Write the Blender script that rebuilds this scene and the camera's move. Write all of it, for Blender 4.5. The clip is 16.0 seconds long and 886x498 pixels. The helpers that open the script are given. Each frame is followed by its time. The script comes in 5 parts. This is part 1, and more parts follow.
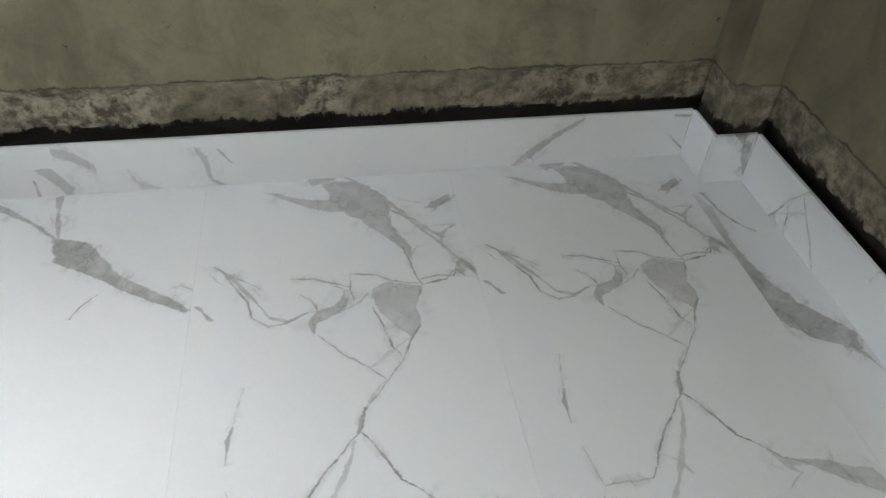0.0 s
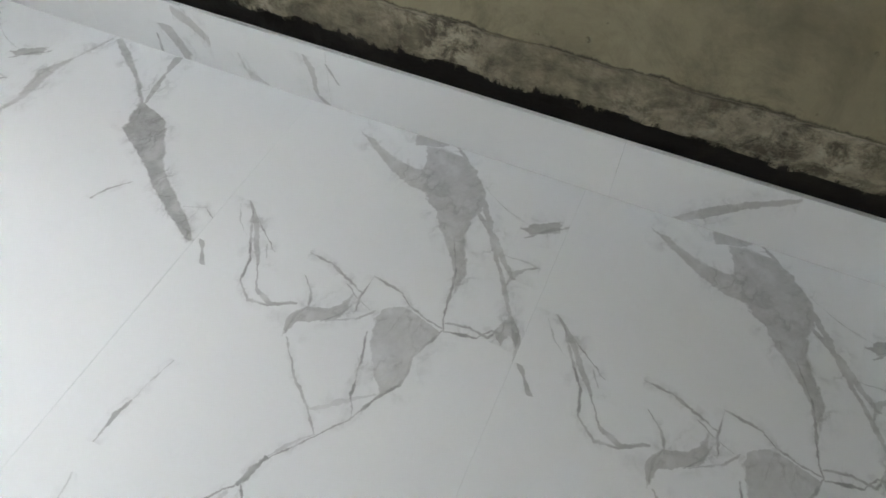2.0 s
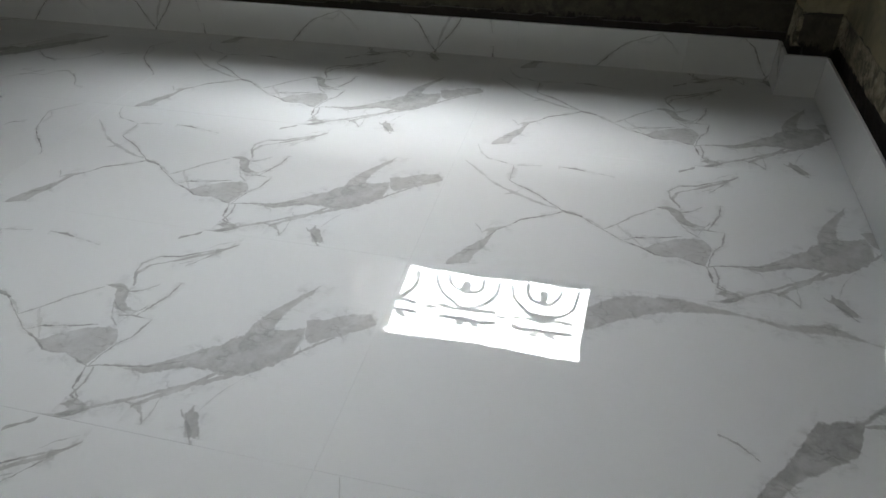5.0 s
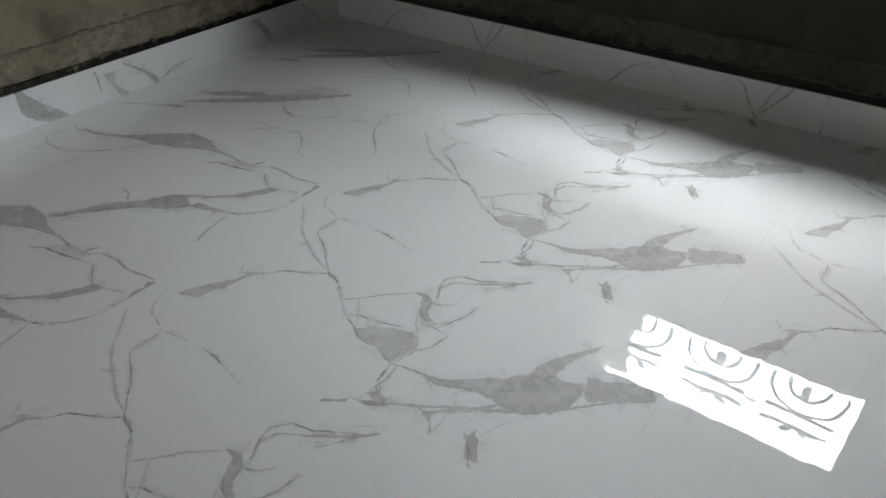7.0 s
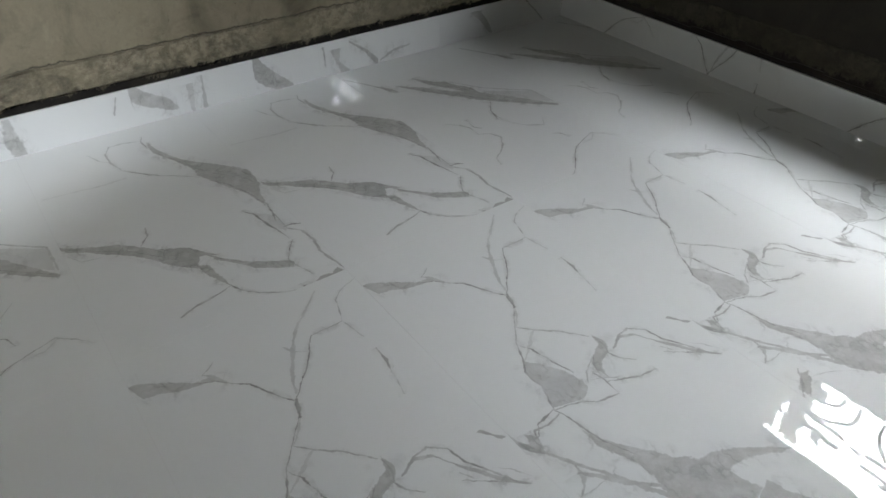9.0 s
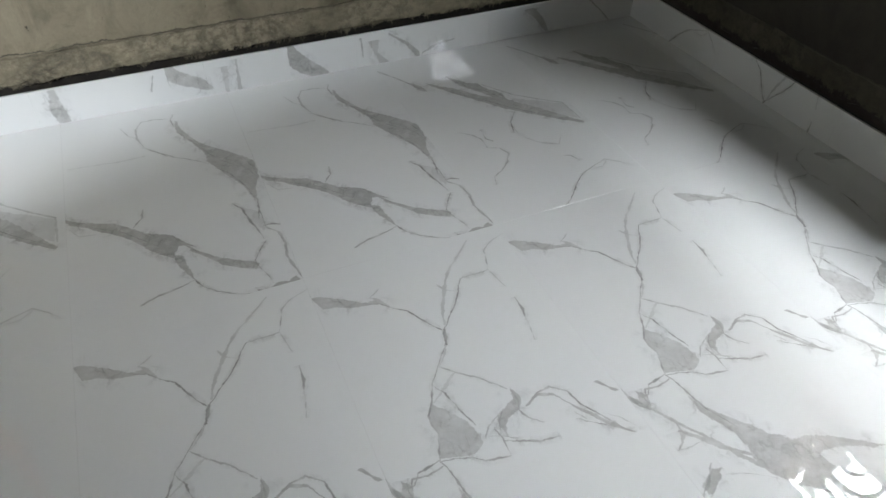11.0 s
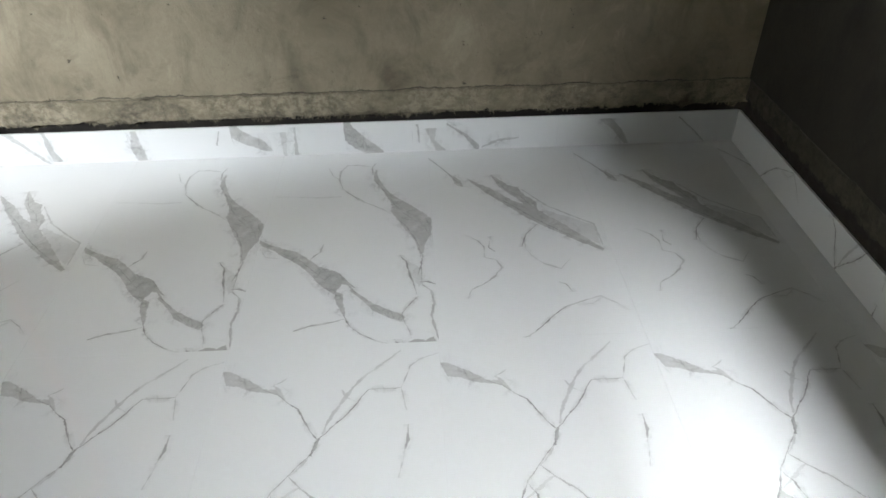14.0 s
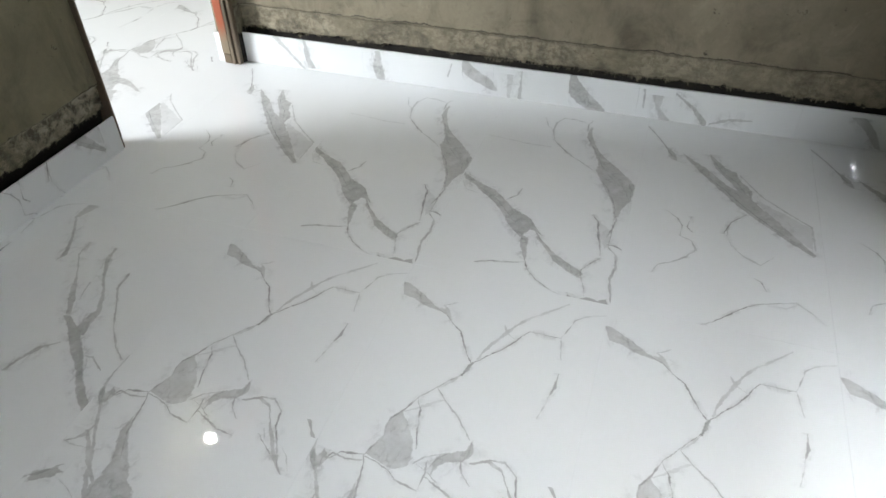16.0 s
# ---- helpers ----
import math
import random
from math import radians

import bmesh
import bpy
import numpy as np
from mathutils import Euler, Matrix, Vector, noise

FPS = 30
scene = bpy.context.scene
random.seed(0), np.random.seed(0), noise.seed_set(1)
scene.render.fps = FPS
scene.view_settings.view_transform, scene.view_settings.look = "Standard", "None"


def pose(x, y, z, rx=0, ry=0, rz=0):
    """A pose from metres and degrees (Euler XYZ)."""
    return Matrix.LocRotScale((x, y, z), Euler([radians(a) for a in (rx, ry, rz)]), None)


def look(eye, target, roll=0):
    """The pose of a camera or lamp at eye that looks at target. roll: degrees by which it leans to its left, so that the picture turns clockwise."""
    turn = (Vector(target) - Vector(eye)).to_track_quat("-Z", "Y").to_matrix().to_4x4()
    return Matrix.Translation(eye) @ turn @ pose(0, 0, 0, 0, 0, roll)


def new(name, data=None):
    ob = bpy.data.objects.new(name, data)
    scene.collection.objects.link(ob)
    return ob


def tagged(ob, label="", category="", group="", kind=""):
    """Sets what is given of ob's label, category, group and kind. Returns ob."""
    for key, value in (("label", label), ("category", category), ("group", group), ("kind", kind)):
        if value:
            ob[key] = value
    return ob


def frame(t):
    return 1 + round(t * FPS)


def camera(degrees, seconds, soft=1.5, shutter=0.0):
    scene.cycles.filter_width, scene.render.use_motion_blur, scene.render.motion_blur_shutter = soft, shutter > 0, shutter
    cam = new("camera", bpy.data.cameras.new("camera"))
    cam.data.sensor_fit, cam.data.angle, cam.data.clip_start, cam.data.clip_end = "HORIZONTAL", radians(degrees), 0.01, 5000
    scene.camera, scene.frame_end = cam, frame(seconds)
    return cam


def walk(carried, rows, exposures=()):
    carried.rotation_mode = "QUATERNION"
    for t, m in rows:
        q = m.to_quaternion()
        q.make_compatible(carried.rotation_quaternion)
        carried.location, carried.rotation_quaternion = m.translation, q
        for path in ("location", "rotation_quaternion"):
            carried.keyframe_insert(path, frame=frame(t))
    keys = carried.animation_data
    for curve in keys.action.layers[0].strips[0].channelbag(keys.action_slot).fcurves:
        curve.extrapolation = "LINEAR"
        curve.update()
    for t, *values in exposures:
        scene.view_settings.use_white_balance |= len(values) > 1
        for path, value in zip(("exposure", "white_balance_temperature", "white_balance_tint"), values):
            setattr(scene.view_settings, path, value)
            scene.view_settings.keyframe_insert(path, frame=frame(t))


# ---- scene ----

# ---- plan, in metres: faces of the skirting tiles ----
WALL_B, WALL_D, WALL_C, WALL_A = 2.485, -0.71, 1.137, -2.285
SKIRT, LEDGE, CEIL = 0.14, 0.268, 2.9
TILE_W, TILE_L = 0.6, 1.2045
WIN_Y, WIN_W, SILL, LINTEL = -1.05, 1.22, 1.085, 1.635
DOOR_S, DOOR_N, DOOR_H = 0.30, 1.115, 2.05
THICK = 0.19
THICK_B = 0.115
GLOSS = 0.006
SLANT = 0.045
EXPOSURES = [(0.0, 2.25), (1.0, 2.4), (2.5, 2.05), (3.5, 1.35), (4.5, 1.0), (7.0, 0.88), (7.5, 0.5), (8.0, 0.45), (8.5, 0.75), (11.0, 1.15), (13.0, 1.1), (13.5, 1.42), (14.5, 1.7), (16.0, 1.6)]
LENS = 64.65
PATH = [
    (0.0, pose(0.298, -0.836, 1.059, 47.93, -2.27, 170.45)),
    (0.5, pose(0.165, -1.016, 1.014, 42.86, -1.40, 168.13)),
    (1.0, pose(0.073, -1.157, 1.006, 39.82, -1.02, 169.68)),
    (1.5, pose(-0.036, -1.206, 0.973, 39.18, -3.47, -174.04)),
    (2.0, pose(-0.086, -1.329, 0.988, 37.54, -1.67, -156.45)),
    (2.5, pose(-0.039, -1.449, 0.937, 38.74, -4.12, -136.22)),
    (3.0, pose(0.011, -1.522, 0.955, 38.71, -3.02, -119.21)),
    (3.5, pose(-0.017, -1.561, 0.979, 41.97, -5.06, -100.34)),
    (4.0, pose(-0.026, -1.599, 0.996, 46.70, -1.75, -91.20)),
    (4.5, pose(-0.042, -1.601, 0.997, 51.10, 0.15, -83.64)),
    (6.8, pose(-0.089, -1.459, 1.095, 53.94, 0.19, -55.76)),
    (7.0, pose(-0.102, -1.441, 1.114, 54.42, 0.33, -53.57)),
    (7.5, pose(-0.115, -1.398, 1.138, 54.78, 0.84, -48.82)),
    (8.0, pose(-0.111, -1.359, 1.149, 55.16, 0.03, -45.83)),
    (8.5, pose(-0.108, -1.320, 1.167, 54.13, -0.13, -41.08)),
    (10.8, pose(0.337, -1.428, 1.343, 47.30, -1.53, -24.32)),
    (11.0, pose(0.387, -1.446, 1.362, 48.47, -0.38, -23.55)),
    (11.5, pose(0.661, -1.471, 1.351, 45.69, -0.17, -21.09)),
    (12.0, pose(0.902, -1.471, 1.385, 45.81, 0.01, -17.95)),
    (12.5, pose(1.070, -1.545, 1.402, 44.72, 0.26, -10.76)),
    (13.0, pose(1.145, -1.593, 1.408, 48.15, 1.24, -6.42)),
    (13.5, pose(1.168, -1.553, 1.426, 53.04, 1.12, -4.62)),
    (14.0, pose(1.169, -1.464, 1.415, 53.46, 0.89, -2.54)),
    (14.5, pose(1.168, -1.419, 1.412, 50.98, 0.25, -0.64)),
    (15.0, pose(1.197, -1.471, 1.416, 50.65, -0.72, 8.13)),
    (15.5, pose(1.220, -1.511, 1.409, 50.82, 0.32, 15.47)),
    (16.0, pose(1.222, -1.520, 1.417, 50.34, 0.76, 18.51)),
]
cam = camera(LENS, 16.0, soft=1.5)
walk(cam, PATH, EXPOSURES)

# ---- world and lights ----
world = bpy.data.worlds.new("overcast")
scene.world = world
world.use_nodes = True
wn = world.node_tree.nodes
sky = wn.new("ShaderNodeTexSky")
sky.sky_type = "NISHITA"
sky.sun_disc = False
sky.sun_elevation, sky.sun_rotation = radians(62), radians(90)
sky.air_density, sky.dust_density = 1.0, 4.0
world.node_tree.links.new(sky.outputs[0], wn["Background"].inputs[0])
wn["Background"].inputs[1].default_value = 0.15


COOL = (0.925, 0.965, 1.0)


def area_lamp(name, eye, target, w, h, watts, colour):
    data = bpy.data.lights.new(name, "AREA")
    data.shape, data.size, data.size_y, data.energy, data.color = "RECTANGLE", w, h, watts, colour
    ob = new(name, data)
    ob.matrix_world = look(eye, target)
    return ob


sun_data = bpy.data.lights.new("sun", "SUN")
sun_data.energy, sun_data.angle, sun_data.color = 0.5, radians(20), (1.0, 0.97, 0.92)
new("sun", sun_data).matrix_world = look((9, -1.0, 17), (0, -1.0, 0))
# area lamps stand in for daylight in the two window openings, the far one unseen
area_lamp("window_daylight", (WALL_B + 0.175, WIN_Y, (SILL + LINTEL) / 2), (WALL_B - 1, WIN_Y, (SILL + LINTEL) / 2), WIN_W, LINTEL - SILL, 0.8, COOL)
# two lamps added outdoors, high up, for sky seen steeply past a near building
area_lamp("steep_daylight", (WALL_B + 1.2, WIN_Y - 0.8, 4.2), (WALL_B + 0.4, WIN_Y - 0.8, 1.3), 4.0, 0.85, 360, COOL)
area_lamp("open_daylight", (WALL_B + 2.05, WIN_Y - 0.85, 3.6), (WALL_B + 0.2, WIN_Y - 0.35, 1.3), 4.2, 2.3, 660, COOL)
# added lamp outdoors, for the window's glint in floor and skirting
area_lamp("side_glint_lamp", (3.9, -4.3, 3.0), (WALL_B, WIN_Y, 1.35), 0.9, 0.6, 45, COOL)
area_lamp("far_window_daylight", (-3.38, -0.95, 1.55), (-0.6, 0.6, 0.7), 1.05, 1.15, 85, COOL)


# ---- the prints' strokes: (place along, centre, half width, strength) ----
STROKES_A = []
STROKES_A.append(("u", 0.003, [(0.0026, 0.0902, 0.0063, 0.5), (0.0195, 0.113, 0.0259, 0.5), (0.0364, 0.1186, 0.0243, 0.5), (0.0533, 0.1263, 0.0205, 0.5), (0.0702, 0.1347, 0.0177, 0.5), (0.0871, 0.1439, 0.0153, 0.5), (0.104, 0.1538, 0.0123, 0.5), (0.1209, 0.1626, 0.008, 0.5), (0.1378, 0.1659, 0.0082, 0.5), (0.1547, 0.1686, 0.0099, 0.5), (0.1716, 0.1809, 0.0016, 0.5)]))
STROKES_A.append(("v", 0.0026, [(0.0961, 0.0283, 0.0014, 0.6), (0.1086, 0.0522, 0.0022, 0.6), (0.121, 0.0759, 0.0022, 0.6), (0.1569, 0.1081, 0.0014, 0.6)]))
STROKES_A.append(("v", 0.0026, [(0.1146, 0.0624, 0.0022, 0.6), (0.1386, 0.0715, 0.0022, 0.6)]))
STROKES_A.append(("v", 0.0026, [(0.1613, 0.1242, 0.0023, 0.75), (0.1801, 0.1651, 0.003, 0.75), (0.2101, 0.1938, 0.0036, 0.75), (0.2312, 0.2229, 0.0038, 0.75), (0.2696, 0.2434, 0.0036, 0.75), (0.3093, 0.2648, 0.003, 0.75), (0.3337, 0.2837, 0.0023, 0.75)]))
STROKES_A.append(("v", 0.0026, [(0.1213, 0.1813, 0.0021, 0.35), (0.1373, 0.1633, 0.0035, 0.35), (0.148, 0.142, 0.0021, 0.35)]))
STROKES_A.append(("v", 0.003, [(0.1439, 0.1458, 0.0015, 0.4), (0.1507, 0.1531, 0.0047, 0.4), (0.1575, 0.1602, 0.0084, 0.4), (0.1643, 0.1635, 0.0081, 0.4), (0.1711, 0.1668, 0.0079, 0.4), (0.1779, 0.1701, 0.0076, 0.4), (0.1847, 0.1733, 0.0073, 0.4), (0.1915, 0.1794, 0.0043, 0.4), (0.1983, 0.1858, 0.0015, 0.4)]))
STROKES_A.append(("v", 0.0026, [(0.1745, 0.4067, 0.0023, 0.75), (0.1988, 0.3874, 0.0031, 0.75), (0.2293, 0.3701, 0.0037, 0.75), (0.2625, 0.3471, 0.0037, 0.75), (0.2938, 0.3171, 0.0031, 0.75), (0.3337, 0.2837, 0.0023, 0.75)]))
STROKES_A.append(("u", 0.0026, [(0.4067, 0.1745, 0.0017, 0.6), (0.4498, 0.1735, 0.0029, 0.6), (0.4916, 0.1722, 0.0017, 0.6)]))
STROKES_A.append(("v", 0.0026, [(0.0474, 0.5966, 0.0017, 0.5), (0.0678, 0.5446, 0.0026, 0.5), (0.0933, 0.5166, 0.0029, 0.5), (0.1414, 0.5027, 0.0026, 0.5), (0.1722, 0.4916, 0.0017, 0.5)]))
STROKES_A.append(("v", 0.0026, [(0.1725, 0.4932, 0.0017, 0.4), (0.2093, 0.4994, 0.0029, 0.4), (0.2495, 0.5053, 0.0017, 0.4)]))
STROKES_A.append(("v", 0.0026, [(0.0327, 0.4893, 0.0039, 0.3), (0.0762, 0.4443, 0.0054, 0.3), (0.124, 0.391, 0.0064, 0.3), (0.1933, 0.3464, 0.0064, 0.3), (0.258, 0.3132, 0.0054, 0.3), (0.3132, 0.295, 0.0039, 0.3)]))
STROKES_A.append(("v", 0.0026, [(0.1692, 0.3334, 0.0026, 0.3), (0.1977, 0.3464, 0.0043, 0.3), (0.2143, 0.3716, 0.0026, 0.3)]))
STROKES_A.append(("v", 0.0026, [(0.3281, 0.2865, 0.0052, 0.75), (0.3546, 0.2786, 0.0052, 0.75), (0.3805, 0.2708, 0.0052, 0.75)]))
STROKES_A.append(("v", 0.0026, [(0.3805, 0.2708, 0.0026, 0.3), (0.4116, 0.2506, 0.0043, 0.3), (0.4378, 0.2263, 0.0026, 0.3)]))
STROKES_A.append(("v", 0.0026, [(0.2965, 0.5091, 0.0026, 0.7), (0.3413, 0.5082, 0.0043, 0.7), (0.3722, 0.5021, 0.0026, 0.7)]))
STROKES_A.append(("v", 0.0026, [(0.3722, 0.5021, 0.0017, 0.35), (0.4174, 0.4953, 0.0029, 0.35), (0.4534, 0.4863, 0.0017, 0.35)]))
STROKES_A.append(("v", 0.003, [(0.5312, 0.1647, 0.0019, 0.48), (0.5471, 0.1659, 0.0124, 0.48), (0.563, 0.1683, 0.0239, 0.48), (0.5789, 0.1732, 0.0287, 0.48), (0.5948, 0.1783, 0.0328, 0.48), (0.6107, 0.1834, 0.0367, 0.48), (0.6266, 0.1846, 0.0418, 0.48), (0.6425, 0.1846, 0.0477, 0.48), (0.6584, 0.1843, 0.0538, 0.48), (0.6743, 0.1771, 0.0536, 0.48), (0.6902, 0.1969, 0.0129, 0.48)]))
STROKES_A.append(("v", 0.0026, [(0.3745, 0.2719, 0.0023, 0.7), (0.434, 0.2253, 0.0028, 0.7), (0.4787, 0.1917, 0.0033, 0.7), (0.5222, 0.1703, 0.0037, 0.7), (0.5611, 0.1452, 0.0038, 0.7), (0.584, 0.1431, 0.0037, 0.7), (0.6137, 0.1485, 0.0033, 0.7), (0.652, 0.1333, 0.0028, 0.7), (0.6804, 0.1232, 0.0023, 0.7)]))
STROKES_A.append(("v", 0.0026, [(0.4363, 0.227, 0.0026, 0.45), (0.472, 0.2585, 0.0041, 0.45), (0.509, 0.3018, 0.0041, 0.45), (0.5621, 0.3487, 0.0026, 0.45)]))
STROKES_A.append(("v", 0.0026, [(0.4815, 0.1886, 0.0021, 0.7), (0.5178, 0.2073, 0.0033, 0.7), (0.5778, 0.2207, 0.0033, 0.7), (0.625, 0.2352, 0.0021, 0.7)]))
STROKES_A.append(("v", 0.0026, [(0.4693, 0.251, 0.0043, 0.3), (0.5042, 0.2102, 0.0073, 0.3), (0.5315, 0.172, 0.0043, 0.3)]))
STROKES_A.append(("v", 0.003, [(0.5614, 0.3566, 0.0015, 0.55), (0.5768, 0.3569, 0.0055, 0.55), (0.5923, 0.3573, 0.011, 0.55), (0.6077, 0.34, 0.0213, 0.55), (0.6232, 0.3247, 0.0286, 0.55), (0.6386, 0.3004, 0.0146, 0.55), (0.6541, 0.293, 0.0092, 0.55), (0.6695, 0.2918, 0.0049, 0.55), (0.6849, 0.2913, 0.0015, 0.55)]))
STROKES_A.append(("v", 0.0026, [(0.5676, 0.3555, 0.0021, 0.6), (0.6029, 0.3563, 0.0035, 0.6), (0.631, 0.3471, 0.0021, 0.6)]))
STROKES_A.append(("v", 0.0026, [(0.6109, 0.314, 0.0021, 0.7), (0.6372, 0.2891, 0.0035, 0.7), (0.6628, 0.2826, 0.0021, 0.7)]))
STROKES_A.append(("v", 0.0026, [(0.6476, 0.2715, 0.0019, 0.7), (0.6833, 0.2777, 0.0032, 0.7), (0.7254, 0.2745, 0.0019, 0.7)]))
STROKES_A.append(("u", 0.0026, [(0.194, 0.6982, 0.0021, 0.7), (0.2165, 0.7166, 0.0033, 0.7), (0.2452, 0.721, 0.0033, 0.7), (0.2752, 0.7265, 0.0021, 0.7)]))
STROKES_A.append(("u", 0.0026, [(0.1247, 0.6824, 0.0017, 0.6), (0.1646, 0.6889, 0.0029, 0.6), (0.194, 0.6982, 0.0017, 0.6)]))
STROKES_A.append(("v", 0.0026, [(0.6194, 0.344, 0.0023, 0.55), (0.654, 0.3559, 0.0038, 0.55), (0.6805, 0.3832, 0.0023, 0.55)]))
STROKES_A.append(("u", 0.0026, [(0.2777, 0.69, 0.0021, 0.55), (0.3191, 0.7062, 0.0033, 0.55), (0.3565, 0.7228, 0.0033, 0.55), (0.3986, 0.7272, 0.0021, 0.55)]))
STROKES_A.append(("v", 0.0026, [(0.6646, 0.2518, 0.0019, 0.45), (0.6785, 0.2841, 0.0032, 0.45), (0.6965, 0.3096, 0.0019, 0.45)]))
STROKES_A.append(("v", 0.0026, [(0.6137, 0.3082, 0.0026, 0.4), (0.6389, 0.2651, 0.0043, 0.4), (0.6674, 0.2418, 0.0026, 0.4)]))
STROKES_A.append(("v", 0.005, [(1.0502, 0.3433, 0.0038, 0.5), (1.0683, 0.3223, 0.032, 0.5), (1.0864, 0.3232, 0.0392, 0.5), (1.1045, 0.3335, 0.037, 0.5), (1.1226, 0.3437, 0.0346, 0.5), (1.1408, 0.3534, 0.032, 0.5), (1.1589, 0.3631, 0.0295, 0.5), (1.177, 0.3728, 0.0269, 0.5), (1.1951, 0.365, 0.0083, 0.5)]))
STROKES_A.append(("u", 0.005, [(0.3124, 0.9759, 0.0166, 0.5), (0.3262, 0.9769, 0.0161, 0.5), (0.34, 0.9781, 0.0156, 0.5), (0.3539, 0.9807, 0.0164, 0.5), (0.3677, 0.987, 0.0168, 0.5), (0.3815, 0.9959, 0.0145, 0.5), (0.3953, 1.0049, 0.0121, 0.5), (0.4092, 1.0122, 0.0081, 0.5), (0.423, 1.0151, 0.0015, 0.5)]))
STROKES_A.append(("v", 0.0026, [(0.6804, 0.1232, 0.0021, 0.65), (0.7092, 0.1335, 0.0031, 0.65), (0.744, 0.1397, 0.0035, 0.65), (0.7972, 0.1513, 0.0031, 0.65), (0.8649, 0.1823, 0.0021, 0.65)]))
STROKES_A.append(("u", 0.0026, [(0.0684, 0.6864, 0.0023, 0.7), (0.0943, 0.6819, 0.0038, 0.7), (0.1217, 0.6783, 0.0023, 0.7)]))
STROKES_A.append(("u", 0.0026, [(0.0305, 0.7144, 0.0023, 0.6), (0.0534, 0.7104, 0.0038, 0.6), (0.0684, 0.6864, 0.0023, 0.6)]))
STROKES_A.append(("v", 0.003, [(0.6904, 0.0292, 0.0015, 0.6), (0.6971, 0.0322, 0.0052, 0.6), (0.7038, 0.0356, 0.0103, 0.6), (0.7104, 0.0373, 0.0138, 0.6), (0.7171, 0.0349, 0.0132, 0.6), (0.7237, 0.0326, 0.0126, 0.6), (0.7304, 0.0302, 0.012, 0.6), (0.7371, 0.0327, 0.0065, 0.6), (0.7437, 0.0359, 0.0015, 0.6)]))
STROKES_A.append(("v", 0.0026, [(0.5989, -0.0479, 0.0035, 0.45), (0.6504, -0.0123, 0.0055, 0.45), (0.6986, 0.0053, 0.0055, 0.45), (0.7275, 0.0226, 0.0035, 0.45)]))
STROKES_A.append(("v", 0.0026, [(0.7294, 0.024, 0.0043, 0.55), (0.8031, 0.0643, 0.0058, 0.55), (0.8628, 0.1022, 0.0069, 0.55), (0.9333, 0.1442, 0.0073, 0.55), (1.0008, 0.1898, 0.0069, 0.55), (1.0535, 0.2377, 0.0058, 0.55), (1.1242, 0.3083, 0.0043, 0.55)]))
STROKES_A.append(("v", 0.0026, [(0.8059, 0.0607, 0.0039, 0.45), (0.835, 0.0575, 0.0065, 0.45), (0.8661, 0.0242, 0.0039, 0.45)]))
STROKES_A.append(("u", 0.003, [(0.0124, 0.9568, 0.0028, 0.6), (0.0196, 0.9648, 0.0141, 0.6), (0.0267, 0.9607, 0.014, 0.6), (0.0339, 0.9567, 0.0139, 0.6), (0.0411, 0.9527, 0.0138, 0.6), (0.0482, 0.9487, 0.0136, 0.6), (0.0554, 0.9447, 0.0135, 0.6), (0.0626, 0.9406, 0.0134, 0.6), (0.0697, 0.9482, 0.0022, 0.6)]))
STROKES_A.append(("u", 0.0026, [(0.4054, 0.6014, 0.0026, 0.5), (0.4454, 0.5971, 0.0043, 0.5), (0.4771, 0.6246, 0.0026, 0.5)]))
STROKES_A.append(("v", 0.0026, [(0.6246, 0.4771, 0.0026, 0.7), (0.6731, 0.489, 0.0041, 0.7), (0.7225, 0.5191, 0.0041, 0.7), (0.7752, 0.5488, 0.0026, 0.7)]))
STROKES_A.append(("v", 0.0026, [(0.684, 0.4625, 0.0021, 0.5), (0.7107, 0.4792, 0.0021, 0.5)]))
STROKES_A.append(("v", 0.0026, [(0.7129, 0.5208, 0.0017, 0.35), (0.736, 0.5522, 0.0029, 0.35), (0.7738, 0.5738, 0.0017, 0.35)]))
STROKES_A.append(("v", 0.0026, [(0.9168, 0.0661, 0.0035, 0.5), (0.953, 0.0303, 0.0058, 0.5), (0.9888, -0.0189, 0.0035, 0.5)]))
STROKES_A.append(("v", 0.004, [(0.7556, 0.1356, 0.0015, 0.58), (0.7771, 0.1396, 0.0069, 0.58), (0.7986, 0.1459, 0.0125, 0.58), (0.8201, 0.156, 0.0143, 0.58), (0.8416, 0.1685, 0.0185, 0.58), (0.8631, 0.1812, 0.0229, 0.58), (0.8846, 0.1932, 0.0287, 0.58), (0.9061, 0.2042, 0.0362, 0.58), (0.9276, 0.2177, 0.0462, 0.58), (0.9491, 0.2261, 0.0552, 0.58), (0.9706, 0.2299, 0.0601, 0.58), (0.9921, 0.2382, 0.0605, 0.58), (1.0136, 0.2504, 0.0569, 0.58), (1.0351, 0.2625, 0.0533, 0.58), (1.0566, 0.2837, 0.039, 0.58)]))
STROKES_A.append(("u", 0.004, [(0.2574, 0.9389, 0.002, 0.55), (0.278, 0.9536, 0.0136, 0.55), (0.2987, 0.9696, 0.0258, 0.55), (0.3194, 0.97, 0.0219, 0.55), (0.3401, 0.9724, 0.0159, 0.55), (0.3608, 0.9749, 0.0099, 0.55), (0.3815, 0.9886, 0.0092, 0.55), (0.4021, 1.0045, 0.0102, 0.55), (0.4228, 1.0203, 0.0109, 0.55), (0.4435, 1.0319, 0.0054, 0.55), (0.4642, 1.0418, 0.0015, 0.55)]))
STROKES_A.append(("v", 0.0026, [(0.8211, 0.0541, 0.0052, 0.55), (0.8498, 0.0815, 0.0082, 0.55), (0.8962, 0.1174, 0.0082, 0.55), (0.942, 0.1722, 0.0052, 0.55)]))
